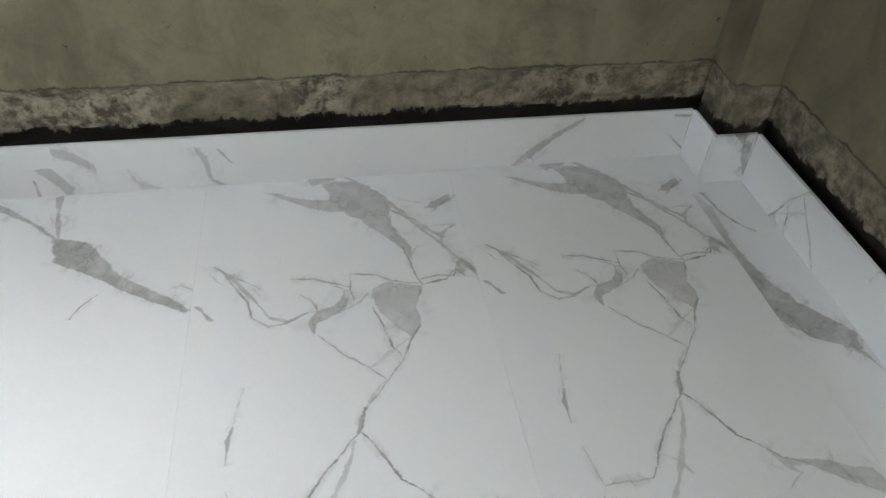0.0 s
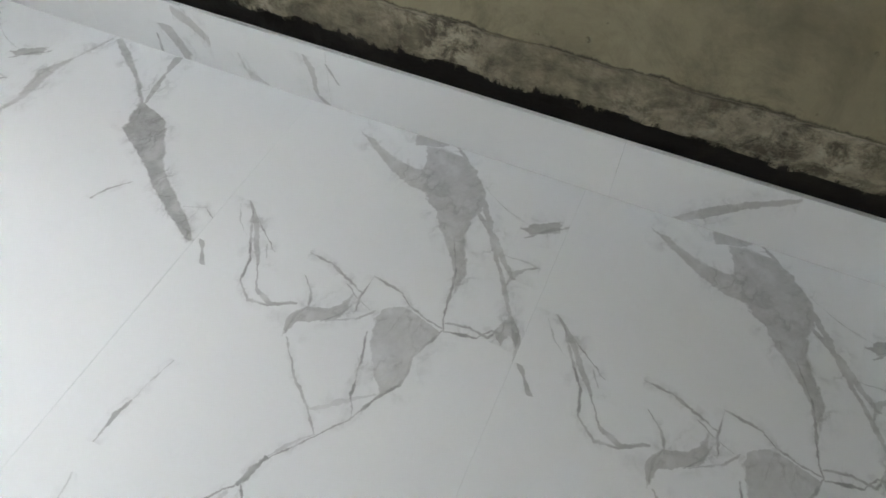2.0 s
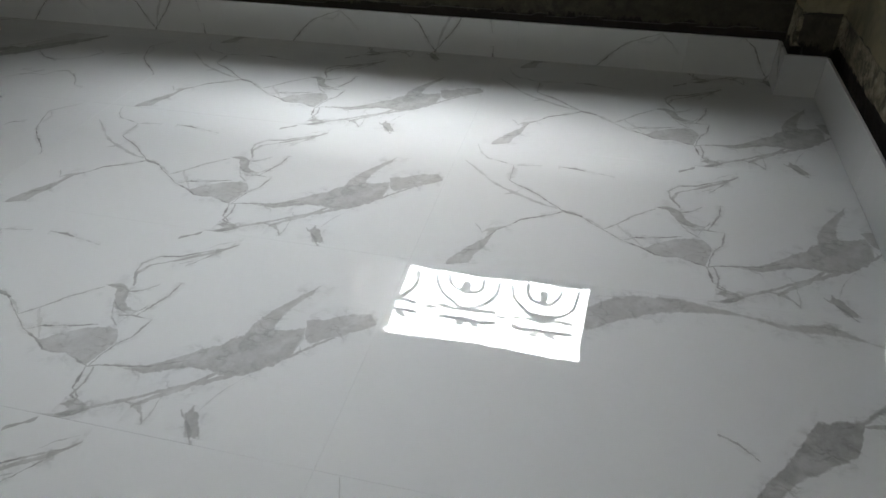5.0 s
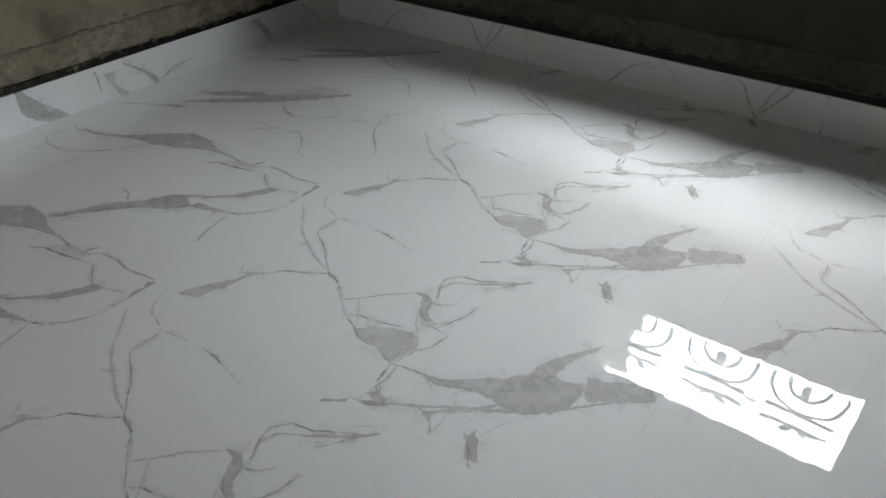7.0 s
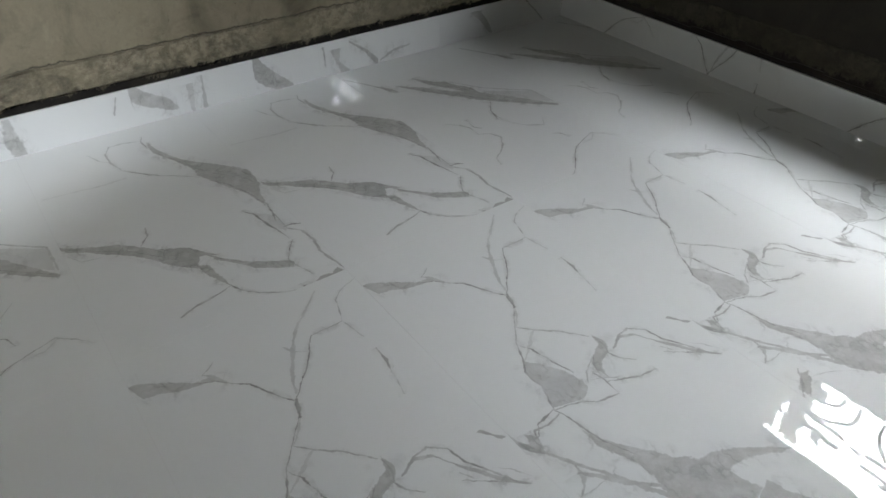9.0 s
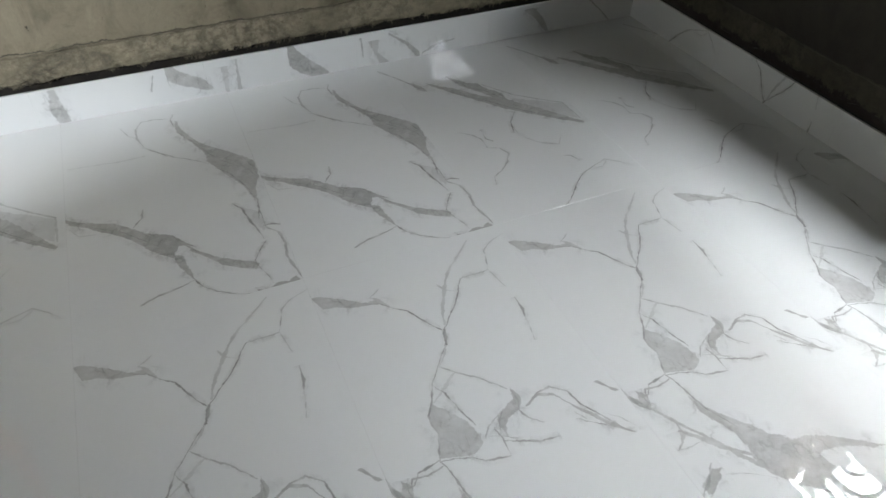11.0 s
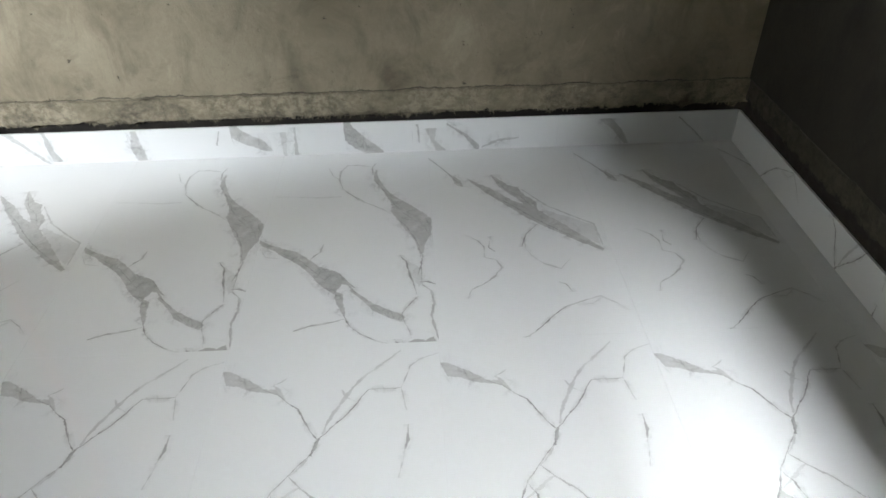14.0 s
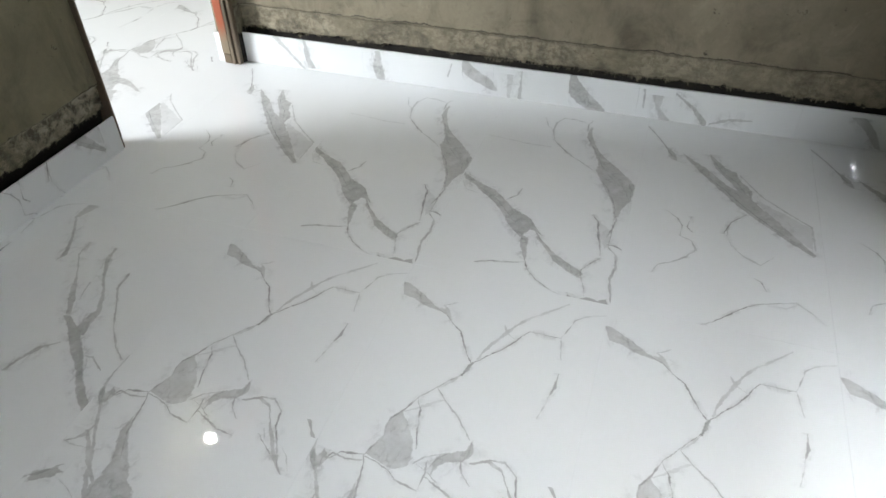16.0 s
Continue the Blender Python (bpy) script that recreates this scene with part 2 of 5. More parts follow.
STROKES_A.append(("v", 0.0026, [(0.9453, 0.0586, 0.0014, 0.5), (0.9639, 0.1152, 0.0023, 0.5), (1.005, 0.1789, 0.0014, 0.5)]))
STROKES_A.append(("u", 0.003, [(0.0147, 0.9722, 0.0047, 0.6), (0.0232, 0.9616, 0.0107, 0.6), (0.0317, 0.9566, 0.0104, 0.6), (0.0402, 0.9516, 0.0102, 0.6), (0.0486, 0.9467, 0.0099, 0.6), (0.0571, 0.9417, 0.0097, 0.6), (0.0656, 0.9376, 0.0085, 0.6), (0.0741, 0.9366, 0.0042, 0.6), (0.0826, 0.9357, 0.0015, 0.6)]))
STROKES_A.append(("u", 0.0026, [(0.0194, 0.8649, 0.0017, 0.5), (0.0528, 0.8672, 0.0029, 0.5), (0.089, 0.8642, 0.0017, 0.5)]))
STROKES_A.append(("v", 0.0026, [(0.6671, 0.4695, 0.0043, 0.6), (0.6995, 0.4919, 0.0069, 0.6), (0.7492, 0.5258, 0.0069, 0.6), (0.7856, 0.5607, 0.0043, 0.6)]))
STROKES_A.append(("u", 0.0026, [(0.3669, 0.6239, 0.0035, 0.5), (0.4048, 0.605, 0.0055, 0.5), (0.4416, 0.6192, 0.0055, 0.5), (0.4695, 0.6671, 0.0035, 0.5)]))
STROKES_A.append(("v", 0.0026, [(0.7021, 0.4576, 0.0021, 0.6), (0.7237, 0.4869, 0.0035, 0.6), (0.754, 0.5254, 0.0021, 0.6)]))
STROKES_A.append(("u", 0.0026, [(0.0525, 0.6937, 0.0026, 0.65), (0.0874, 0.7012, 0.0043, 0.65), (0.1246, 0.6937, 0.0026, 0.65)]))
STROKES_A.append(("v", 0.0026, [(0.6937, 0.0525, 0.0026, 0.65), (0.7233, 0.0441, 0.0026, 0.65)]))
STROKES_A.append(("v", 0.003, [(0.6883, 0.0021, 0.0015, 0.6), (0.6961, 0.0053, 0.0019, 0.6), (0.7039, 0.0089, 0.0039, 0.6), (0.7117, 0.0124, 0.0058, 0.6), (0.7195, 0.0219, 0.0137, 0.6), (0.7273, 0.0272, 0.0173, 0.6), (0.7351, 0.0266, 0.0135, 0.6), (0.7429, 0.029, 0.0068, 0.6), (0.7508, 0.0311, 0.0015, 0.6)]))
STROKES_A.append(("v", 0.0026, [(0.6721, -0.0118, 0.0048, 0.5), (0.7236, 0.0126, 0.0048, 0.5)]))
STROKES_A.append(("v", 0.0026, [(0.6255, 0.5567, 0.0048, 0.5), (0.6721, 0.5882, 0.0048, 0.5)]))
STROKES_B = []
STROKES_B.append(("v", 0.003, [(0.2145, 0.3872, 0.0035, 0.6), (0.2528, 0.3871, 0.0099, 0.6), (0.291, 0.3932, 0.0117, 0.6), (0.3293, 0.4085, 0.0118, 0.6), (0.3675, 0.4257, 0.0122, 0.6), (0.4058, 0.4443, 0.0147, 0.6), (0.444, 0.4676, 0.0219, 0.6), (0.4823, 0.4924, 0.0386, 0.6), (0.5205, 0.5078, 0.0515, 0.6), (0.5588, 0.5282, 0.0613, 0.6), (0.597, 0.5412, 0.0538, 0.6), (0.6353, 0.5523, 0.0434, 0.6), (0.6735, 0.5594, 0.0341, 0.6), (0.7118, 0.557, 0.0199, 0.6), (0.7501, 0.5511, 0.0046, 0.6)]))
STROKES_B.append(("v", 0.0026, [(0.3061, 0.3931, 0.0017, 0.6), (0.3992, 0.4362, 0.0026, 0.6), (0.47, 0.465, 0.0029, 0.6), (0.54, 0.5053, 0.0026, 0.6), (0.5886, 0.5451, 0.0017, 0.6)]))
STROKES_B.append(("v", 0.0026, [(0.4974, 0.4856, 0.0014, 0.7), (0.5437, 0.5304, 0.0022, 0.7), (0.6111, 0.5688, 0.0022, 0.7), (0.6659, 0.5861, 0.0014, 0.7)]))
STROKES_B.append(("v", 0.0026, [(0.5662, 0.4709, 0.0021, 0.8), (0.6177, 0.5106, 0.0033, 0.8), (0.6878, 0.5361, 0.0033, 0.8), (0.7437, 0.5533, 0.0021, 0.8)]))
STROKES_B.append(("v", 0.0026, [(0.5415, 0.5685, 0.0016, 0.8), (0.6022, 0.5859, 0.0026, 0.8), (0.6668, 0.5922, 0.0016, 0.8)]))
STROKES_B.append(("v", 0.003, [(0.6824, 0.5497, 0.0015, 0.5), (0.6965, 0.5582, 0.0113, 0.5), (0.7107, 0.5599, 0.0147, 0.5), (0.7248, 0.5582, 0.0148, 0.5), (0.739, 0.5566, 0.0148, 0.5), (0.7531, 0.5569, 0.0128, 0.5), (0.7673, 0.5578, 0.0102, 0.5), (0.7814, 0.5564, 0.0054, 0.5), (0.7956, 0.5546, 0.0015, 0.5)]))
STROKES_B.append(("v", 0.0026, [(0.7431, 0.5494, 0.0023, 0.7), (0.7967, 0.5622, 0.0036, 0.7), (0.8491, 0.5553, 0.0036, 0.7), (0.893, 0.5452, 0.0023, 0.7)]))
STROKES_B.append(("v", 0.0026, [(0.7858, 0.4863, 0.0026, 0.75), (0.8258, 0.5081, 0.0038, 0.75), (0.8826, 0.5172, 0.0043, 0.75), (0.9377, 0.5278, 0.0038, 0.75), (0.9912, 0.5399, 0.0026, 0.75)]))
STROKES_B.append(("v", 0.003, [(0.8079, 0.5007, 0.0015, 0.28), (0.8263, 0.5117, 0.0078, 0.28), (0.8448, 0.5243, 0.0155, 0.28), (0.8633, 0.5329, 0.0192, 0.28), (0.8817, 0.5363, 0.0179, 0.28), (0.9002, 0.5401, 0.0162, 0.28), (0.9187, 0.5448, 0.0137, 0.28), (0.9371, 0.5495, 0.0112, 0.28), (0.9556, 0.5464, 0.0018, 0.28)]))
STROKES_B.append(("v", 0.0026, [(0.7956, 0.5544, 0.0017, 0.55), (0.8787, 0.5574, 0.0029, 0.55), (0.9511, 0.557, 0.0017, 0.55)]))
STROKES_B.append(("u", 0.0026, [(0.5506, 0.9316, 0.0026, 0.6), (0.5769, 0.9322, 0.0043, 0.6), (0.6023, 0.9451, 0.0026, 0.6)]))
STROKES_B.append(("v", 0.0026, [(0.9449, 0.5573, 0.0031, 0.5), (0.9794, 0.5849, 0.0044, 0.5), (1.0369, 0.5919, 0.0051, 0.5), (1.0931, 0.5842, 0.0051, 0.5), (1.1411, 0.5913, 0.0044, 0.5), (1.1959, 0.6011, 0.0031, 0.5)]))
STROKES_B.append(("v", 0.0026, [(1.0035, 0.5429, 0.0016, 0.8), (1.0515, 0.5095, 0.0026, 0.8), (1.0778, 0.494, 0.0016, 0.8)]))
STROKES_B.append(("v", 0.0026, [(1.0778, 0.494, 0.0014, 0.7), (1.1177, 0.5012, 0.0022, 0.7), (1.152, 0.5137, 0.0022, 0.7), (1.1903, 0.5221, 0.0014, 0.7)]))
STROKES_B.append(("u", 0.003, [(-0.0049, 0.673, 0.0079, 0.72), (0.017, 0.6962, 0.0133, 0.72), (0.0389, 0.7096, 0.0126, 0.72), (0.0608, 0.7238, 0.0153, 0.72), (0.0827, 0.7389, 0.0188, 0.72), (0.1046, 0.7543, 0.022, 0.72), (0.1265, 0.7701, 0.0249, 0.72), (0.1484, 0.7859, 0.0278, 0.72), (0.1703, 0.8104, 0.0317, 0.72), (0.1922, 0.8367, 0.034, 0.72), (0.2141, 0.8662, 0.0388, 0.72), (0.236, 0.8905, 0.0457, 0.72), (0.2579, 0.9048, 0.052, 0.72), (0.2798, 0.9151, 0.0544, 0.72), (0.3017, 0.9085, 0.0205, 0.72), (0.3236, 0.9285, 0.0077, 0.72), (0.3455, 0.9485, 0.0018, 0.72)]))
STROKES_B.append(("v", 0.0026, [(0.6822, 0.0055, 0.0019, 0.6), (0.7487, 0.0862, 0.0028, 0.6), (0.7989, 0.1574, 0.0032, 0.6), (0.8611, 0.2086, 0.0028, 0.6), (0.9075, 0.2481, 0.0019, 0.6)]))
STROKES_B.append(("v", 0.0026, [(0.803, 0.1864, 0.0014, 0.7), (0.8505, 0.2458, 0.0022, 0.7), (0.8692, 0.288, 0.0022, 0.7), (0.9108, 0.3152, 0.0014, 0.7)]))
STROKES_B.append(("v", 0.003, [(0.9128, 0.3098, 0.0015, 0.66), (0.9293, 0.3186, 0.0025, 0.66), (0.9459, 0.3295, 0.005, 0.66), (0.9624, 0.3403, 0.0074, 0.66), (0.9789, 0.3531, 0.0081, 0.66), (0.9954, 0.3666, 0.0094, 0.66), (1.0119, 0.3801, 0.0108, 0.66), (1.0284, 0.3936, 0.0121, 0.66), (1.045, 0.4104, 0.0162, 0.66), (1.0615, 0.4317, 0.0248, 0.66), (1.078, 0.4549, 0.0279, 0.66), (1.0945, 0.4764, 0.0258, 0.66), (1.111, 0.49, 0.0049, 0.66)]))
STROKES_B.append(("v", 0.0026, [(0.9154, 0.3041, 0.0014, 0.8), (0.9839, 0.3603, 0.002, 0.8), (1.0492, 0.4107, 0.0023, 0.8), (1.0889, 0.4528, 0.002, 0.8), (1.1058, 0.4947, 0.0014, 0.8)]))
STROKES_B.append(("v", 0.003, [(0.9606, 0.2815, 0.0016, 0.66), (0.9779, 0.295, 0.0126, 0.66), (0.9951, 0.298, 0.0126, 0.66), (1.0124, 0.301, 0.0125, 0.66), (1.0297, 0.3057, 0.0107, 0.66), (1.0469, 0.3105, 0.0089, 0.66), (1.0642, 0.3152, 0.0066, 0.66), (1.0814, 0.3196, 0.0033, 0.66), (1.0987, 0.3235, 0.0015, 0.66)]))
STROKES_B.append(("u", 0.0026, [(0.1748, 1.1373, 0.003, 0.5), (0.2218, 1.1172, 0.0047, 0.5), (0.2735, 1.1081, 0.0047, 0.5), (0.3187, 1.0952, 0.003, 0.5)]))
STROKES_B.append(("v", 0.0026, [(1.0841, 0.3184, 0.0021, 0.8), (1.1252, 0.3383, 0.0031, 0.8), (1.1617, 0.3714, 0.0035, 0.8), (1.1913, 0.4158, 0.0031, 0.8), (1.2147, 0.4732, 0.0021, 0.8)]))
STROKES_B.append(("v", 0.003, [(1.1887, 0.4725, 0.0015, 0.7), (1.1931, 0.4738, 0.0015, 0.7), (1.1976, 0.4752, 0.0031, 0.7), (1.202, 0.4766, 0.0046, 0.7), (1.2064, 0.4787, 0.0069, 0.7), (1.2109, 0.4842, 0.0126, 0.7), (1.2153, 0.4824, 0.0109, 0.7), (1.2197, 0.4806, 0.0093, 0.7), (1.2241, 0.4847, 0.0022, 0.7)]))
STROKES_B.append(("u", 0.003, [(0.4937, 1.2148, 0.0032, 0.66), (0.5053, 1.2147, 0.0081, 0.66), (0.5168, 1.2118, 0.0109, 0.66), (0.5284, 1.2066, 0.016, 0.66), (0.5399, 1.2053, 0.0166, 0.66), (0.5515, 1.2067, 0.0144, 0.66), (0.563, 1.2081, 0.0122, 0.66), (0.5746, 1.2035, 0.0157, 0.66), (0.5862, 1.2008, 0.0169, 0.66), (0.5977, 1.2142, 0.0023, 0.66)]))
STROKES_B.append(("v", 0.0026, [(0.7064, 0.2223, 0.0028, 0.5), (0.7536, 0.2147, 0.0046, 0.5), (0.7897, 0.1856, 0.0028, 0.5)]))
STROKES_B.append(("u", 0.0026, [(0.0101, 0.7243, 0.0022, 0.3), (0.0341, 0.7681, 0.0036, 0.3), (0.0811, 0.7781, 0.0022, 0.3)]))
STROKES_B.append(("u", 0.0026, [(0.2691, 0.1681, 0.0023, 0.45), (0.3152, 0.1656, 0.0038, 0.45), (0.3684, 0.1832, 0.0023, 0.45)]))
STROKES_B.append(("v", 0.0026, [(0.1681, 0.2691, 0.0031, 0.4), (0.2116, 0.2475, 0.0049, 0.4), (0.2749, 0.2452, 0.0049, 0.4), (0.3387, 0.2605, 0.0031, 0.4)]))
STROKES_B.append(("v", 0.0026, [(0.3474, 0.2608, 0.0023, 0.5), (0.3966, 0.3056, 0.0033, 0.5), (0.4447, 0.3494, 0.0038, 0.5), (0.4854, 0.4049, 0.0033, 0.5), (0.5326, 0.455, 0.0023, 0.5)]))
STROKES_B.append(("v", 0.0026, [(0.3722, 0.2833, 0.003, 0.6), (0.3966, 0.3056, 0.0049, 0.6), (0.4339, 0.3321, 0.003, 0.6)]))
STROKES_B.append(("v", 0.0026, [(0.1571, 0.3846, 0.0023, 0.6), (0.193, 0.3707, 0.0038, 0.6), (0.2493, 0.3753, 0.0023, 0.6)]))
STROKES_B.append(("u", 0.0026, [(0.016, 0.3869, 0.0026, 0.16), (0.0983, 0.395, 0.0041, 0.16), (0.1892, 0.4044, 0.0041, 0.16), (0.2603, 0.4024, 0.0026, 0.16)]))
STROKES_B.append(("v", 0.0026, [(0.1852, 0.1964, 0.0022, 0.3), (0.2436, 0.217, 0.0036, 0.3), (0.2749, 0.2452, 0.0022, 0.3)]))
STROKES_C = []
STROKES_C.append(("v", 0.0026, [(0.132, 0.0007, 0.0026, 0.65), (0.2065, 0.0451, 0.0041, 0.65), (0.2826, 0.0853, 0.0041, 0.65), (0.3549, 0.1173, 0.0026, 0.65)]))
STROKES_C.append(("v", 0.003, [(0.2687, 0.0848, 0.0015, 0.55), (0.2807, 0.0898, 0.0039, 0.55), (0.2927, 0.0954, 0.0078, 0.55), (0.3048, 0.101, 0.0116, 0.55), (0.3168, 0.1062, 0.015, 0.55), (0.3289, 0.1076, 0.0146, 0.55), (0.3409, 0.109, 0.0143, 0.55), (0.3529, 0.1147, 0.0096, 0.55), (0.365, 0.1241, 0.0015, 0.55)]))
STROKES_C.append(("u", 0.0026, [(0.1206, 0.3198, 0.0017, 0.35), (0.1617, 0.317, 0.0029, 0.35), (0.2022, 0.3589, 0.0017, 0.35)]))
STROKES_C.append(("v", 0.003, [(0.3046, 0.1471, 0.0021, 0.6), (0.3456, 0.1784, 0.0115, 0.6), (0.3865, 0.2155, 0.0218, 0.6), (0.4274, 0.2454, 0.0244, 0.6), (0.4683, 0.2769, 0.0253, 0.6), (0.5092, 0.3168, 0.0345, 0.6), (0.5501, 0.3542, 0.0416, 0.6), (0.5911, 0.385, 0.0422, 0.6), (0.632, 0.4205, 0.0378, 0.6), (0.6729, 0.4561, 0.0329, 0.6), (0.7138, 0.4916, 0.028, 0.6), (0.7547, 0.5307, 0.0195, 0.6), (0.7956, 0.5673, 0.0079, 0.6)]))
STROKES_C.append(("v", 0.003, [(0.2833, 0.2434, 0.0015, 0.58), (0.3084, 0.2553, 0.0085, 0.58), (0.3335, 0.2674, 0.0147, 0.58), (0.3586, 0.2773, 0.0187, 0.58), (0.3837, 0.3055, 0.0327, 0.58), (0.4088, 0.3149, 0.0277, 0.58), (0.4339, 0.3283, 0.0238, 0.58), (0.459, 0.3451, 0.0242, 0.58), (0.4842, 0.3594, 0.0255, 0.58), (0.5093, 0.3668, 0.0206, 0.58), (0.5344, 0.3734, 0.0164, 0.58), (0.5595, 0.38, 0.0122, 0.58), (0.5846, 0.3916, 0.0026, 0.58)]))
STROKES_C.append(("v", 0.0026, [(0.4137, 0.218, 0.0019, 0.85), (0.501, 0.2941, 0.0028, 0.85), (0.5922, 0.3656, 0.0032, 0.85), (0.6858, 0.4533, 0.0028, 0.85), (0.7911, 0.5737, 0.0019, 0.85)]))
STROKES_C.append(("v", 0.0026, [(0.2927, 0.242, 0.0014, 0.8), (0.3895, 0.288, 0.0022, 0.8), (0.4493, 0.3414, 0.0022, 0.8), (0.5296, 0.3763, 0.0014, 0.8)]))
STROKES_C.append(("v", 0.0026, [(0.3987, 0.3494, 0.0035, 0.32), (0.5119, 0.4229, 0.0051, 0.32), (0.5842, 0.4996, 0.0058, 0.32), (0.6422, 0.5721, 0.0051, 0.32), (0.7663, 0.5757, 0.0035, 0.32)]))
STROKES_C.append(("v", 0.003, [(0.5327, 0.4007, 0.002, 0.25), (0.5618, 0.4252, 0.0167, 0.25), (0.5909, 0.4529, 0.0335, 0.25), (0.62, 0.4812, 0.0464, 0.25), (0.6491, 0.5127, 0.0555, 0.25), (0.6782, 0.527, 0.0473, 0.25), (0.7072, 0.5394, 0.0334, 0.25), (0.7363, 0.5546, 0.0167, 0.25), (0.7654, 0.5679, 0.002, 0.25)]))
STROKES_C.append(("v", 0.0026, [(0.632, 0.3714, 0.0021, 0.7), (0.693, 0.3235, 0.0035, 0.7), (0.7621, 0.3001, 0.0021, 0.7)]))
STROKES_C.append(("v", 0.0026, [(0.7068, 0.3172, 0.0017, 0.4), (0.7707, 0.3108, 0.0029, 0.4), (0.8217, 0.3263, 0.0017, 0.4)]))
STROKES_C.append(("u", 0.0026, [(0.3274, 0.815, 0.0026, 0.28), (0.3589, 0.8603, 0.0041, 0.28), (0.4118, 0.8912, 0.0041, 0.28), (0.4501, 0.8395, 0.0026, 0.28)]))
STROKES_C.append(("v", 0.0026, [(0.6841, 0.1112, 0.0021, 0.5), (0.7192, 0.1522, 0.0033, 0.5), (0.7577, 0.1719, 0.0033, 0.5), (0.8128, 0.1692, 0.0021, 0.5)]))
STROKES_C.append(("v", 0.0026, [(0.697, 0.1997, 0.0019, 0.5), (0.76, 0.1877, 0.0032, 0.5), (0.7834, 0.2047, 0.0019, 0.5)]))
STROKES_C.append(("v", 0.0026, [(0.8122, 0.1653, 0.0028, 0.4), (0.8317, 0.2062, 0.0037, 0.4), (0.8737, 0.2199, 0.0044, 0.4), (0.9214, 0.1903, 0.0046, 0.4), (0.9538, 0.152, 0.0044, 0.4), (0.979, 0.1115, 0.0037, 0.4), (1.0196, 0.0996, 0.0028, 0.4)]))
STROKES_C.append(("v", 0.0026, [(0.9563, 0.391, 0.0021, 0.55), (0.9722, 0.4144, 0.0035, 0.55), (1.011, 0.4252, 0.0021, 0.55)]))
STROKES_C.append(("v", 0.0026, [(1.0783, 0.3923, 0.0023, 0.8), (1.1105, 0.3529, 0.0033, 0.8), (1.1531, 0.3159, 0.0038, 0.8), (1.184, 0.2818, 0.0033, 0.8), (1.2128, 0.2383, 0.0023, 0.8)]))
STROKES_C.append(("v", 0.0026, [(1.0347, 0.5063, 0.0023, 0.7), (1.0562, 0.4452, 0.0038, 0.7), (1.0783, 0.3923, 0.0023, 0.7)]))
STROKES_C.append(("v", 0.0026, [(1.0347, 0.5063, 0.0017, 0.45), (1.0641, 0.5439, 0.0029, 0.45), (1.1048, 0.5813, 0.0017, 0.45)]))
STROKES_C.append(("u", 0.0026, [(0.4306, 1.0719, 0.0017, 0.3), (0.4781, 1.0668, 0.0029, 0.3), (0.5122, 1.0416, 0.0017, 0.3)]))
STROKES_D = []
STROKES_D.append(("v", 0.006, [(0.663, 0.01, 0.0119, 0.75), (0.703, 0.067, 0.0248, 0.8), (0.745, 0.127, 0.0255, 0.8), (0.791, 0.19, 0.0281, 0.8), (0.843, 0.251, 0.0489, 0.8), (0.899, 0.277, 0.0386, 0.8), (0.924, 0.315, 0.0084, 0.75), (0.983, 0.378, 0.0089, 0.7), (1.044, 0.454, 0.0182, 0.7), (1.071, 0.491, 0.0121, 0.6)]))
STROKES_D.append(("v", 0.0022, [(0.921, 0.307, 0.0041, 0.6), (0.975, 0.319, 0.0057, 0.7), (1.015, 0.327, 0.0042, 0.6), (1.076, 0.335, 0.0106, 0.6)]))
STROKES_D.append(("v", 0.0012, [(0.667, 0.232, 0.0036, 0.6), (0.697, 0.219, 0.0031, 0.6), (0.734, 0.189, 0.0024, 0.5)]))
STROKES_D.append(("v", 0.006, [(0.421, 0.486, 0.0381, 0.5), (0.472, 0.527, 0.0422, 0.55), (0.549, 0.558, 0.0303, 0.55), (0.626, 0.572, 0.0207, 0.55), (0.741, 0.568, 0.0054, 0.5), (0.828, 0.548, 0.0102, 0.5), (0.912, 0.562, 0.0182, 0.5), (0.985, 0.537, 0.0049, 0.5), (1.071, 0.51, 0.0049, 0.5)]))
STROKES_D.append(("u", 0.0017, [(0.334, 1.088, 0.0047, 0.5), (0.419, 1.131, 0.0048, 0.4), (0.543, 1.175, 0.0051, 0.4)]))
STROKES_D.append(("u", 0.0012, [(-0.0, 0.72, 0.0018, 0.4), (0.027, 0.738, 0.0019, 0.4), (0.065, 0.723, 0.0023, 0.4)]))
STROKES_E = []
STROKES_E.append(("v", 0.0032, [(0.05, 0.033, 0.021, 0.4), (0.122, 0.022, 0.0069, 0.5), (0.214, 0.085, 0.0054, 0.6), (0.293, 0.124, 0.0087, 0.6), (0.323, 0.118, 0.0035, 0.4)]))
STROKES_E.append(("v", 0.0024, [(0.221, 0.162, 0.0052, 0.4), (0.279, 0.167, 0.0035, 0.5), (0.37, 0.234, 0.0042, 0.5), (0.446, 0.285, 0.014, 0.6), (0.508, 0.323, 0.0078, 0.6)]))
STROKES_E.append(("v", 0.0058, [(0.518, 0.331, 0.0151, 0.6), (0.55, 0.378, 0.0246, 0.7), (0.617, 0.446, 0.0224, 0.75), (0.68, 0.509, 0.0124, 0.75), (0.726, 0.551, 0.0183, 0.75), (0.76, 0.591, 0.0203, 0.7), (0.783, 0.605, 0.0027, 0.5)]))
STROKES_E.append(("v", 0.0038, [(0.22, 0.261, 0.006, 0.5), (0.275, 0.272, 0.0095, 0.6), (0.344, 0.317, 0.0064, 0.6), (0.408, 0.364, 0.006, 0.5), (0.471, 0.401, 0.0108, 0.5), (0.519, 0.401, 0.0165, 0.6), (0.564, 0.406, 0.02, 0.7)]))
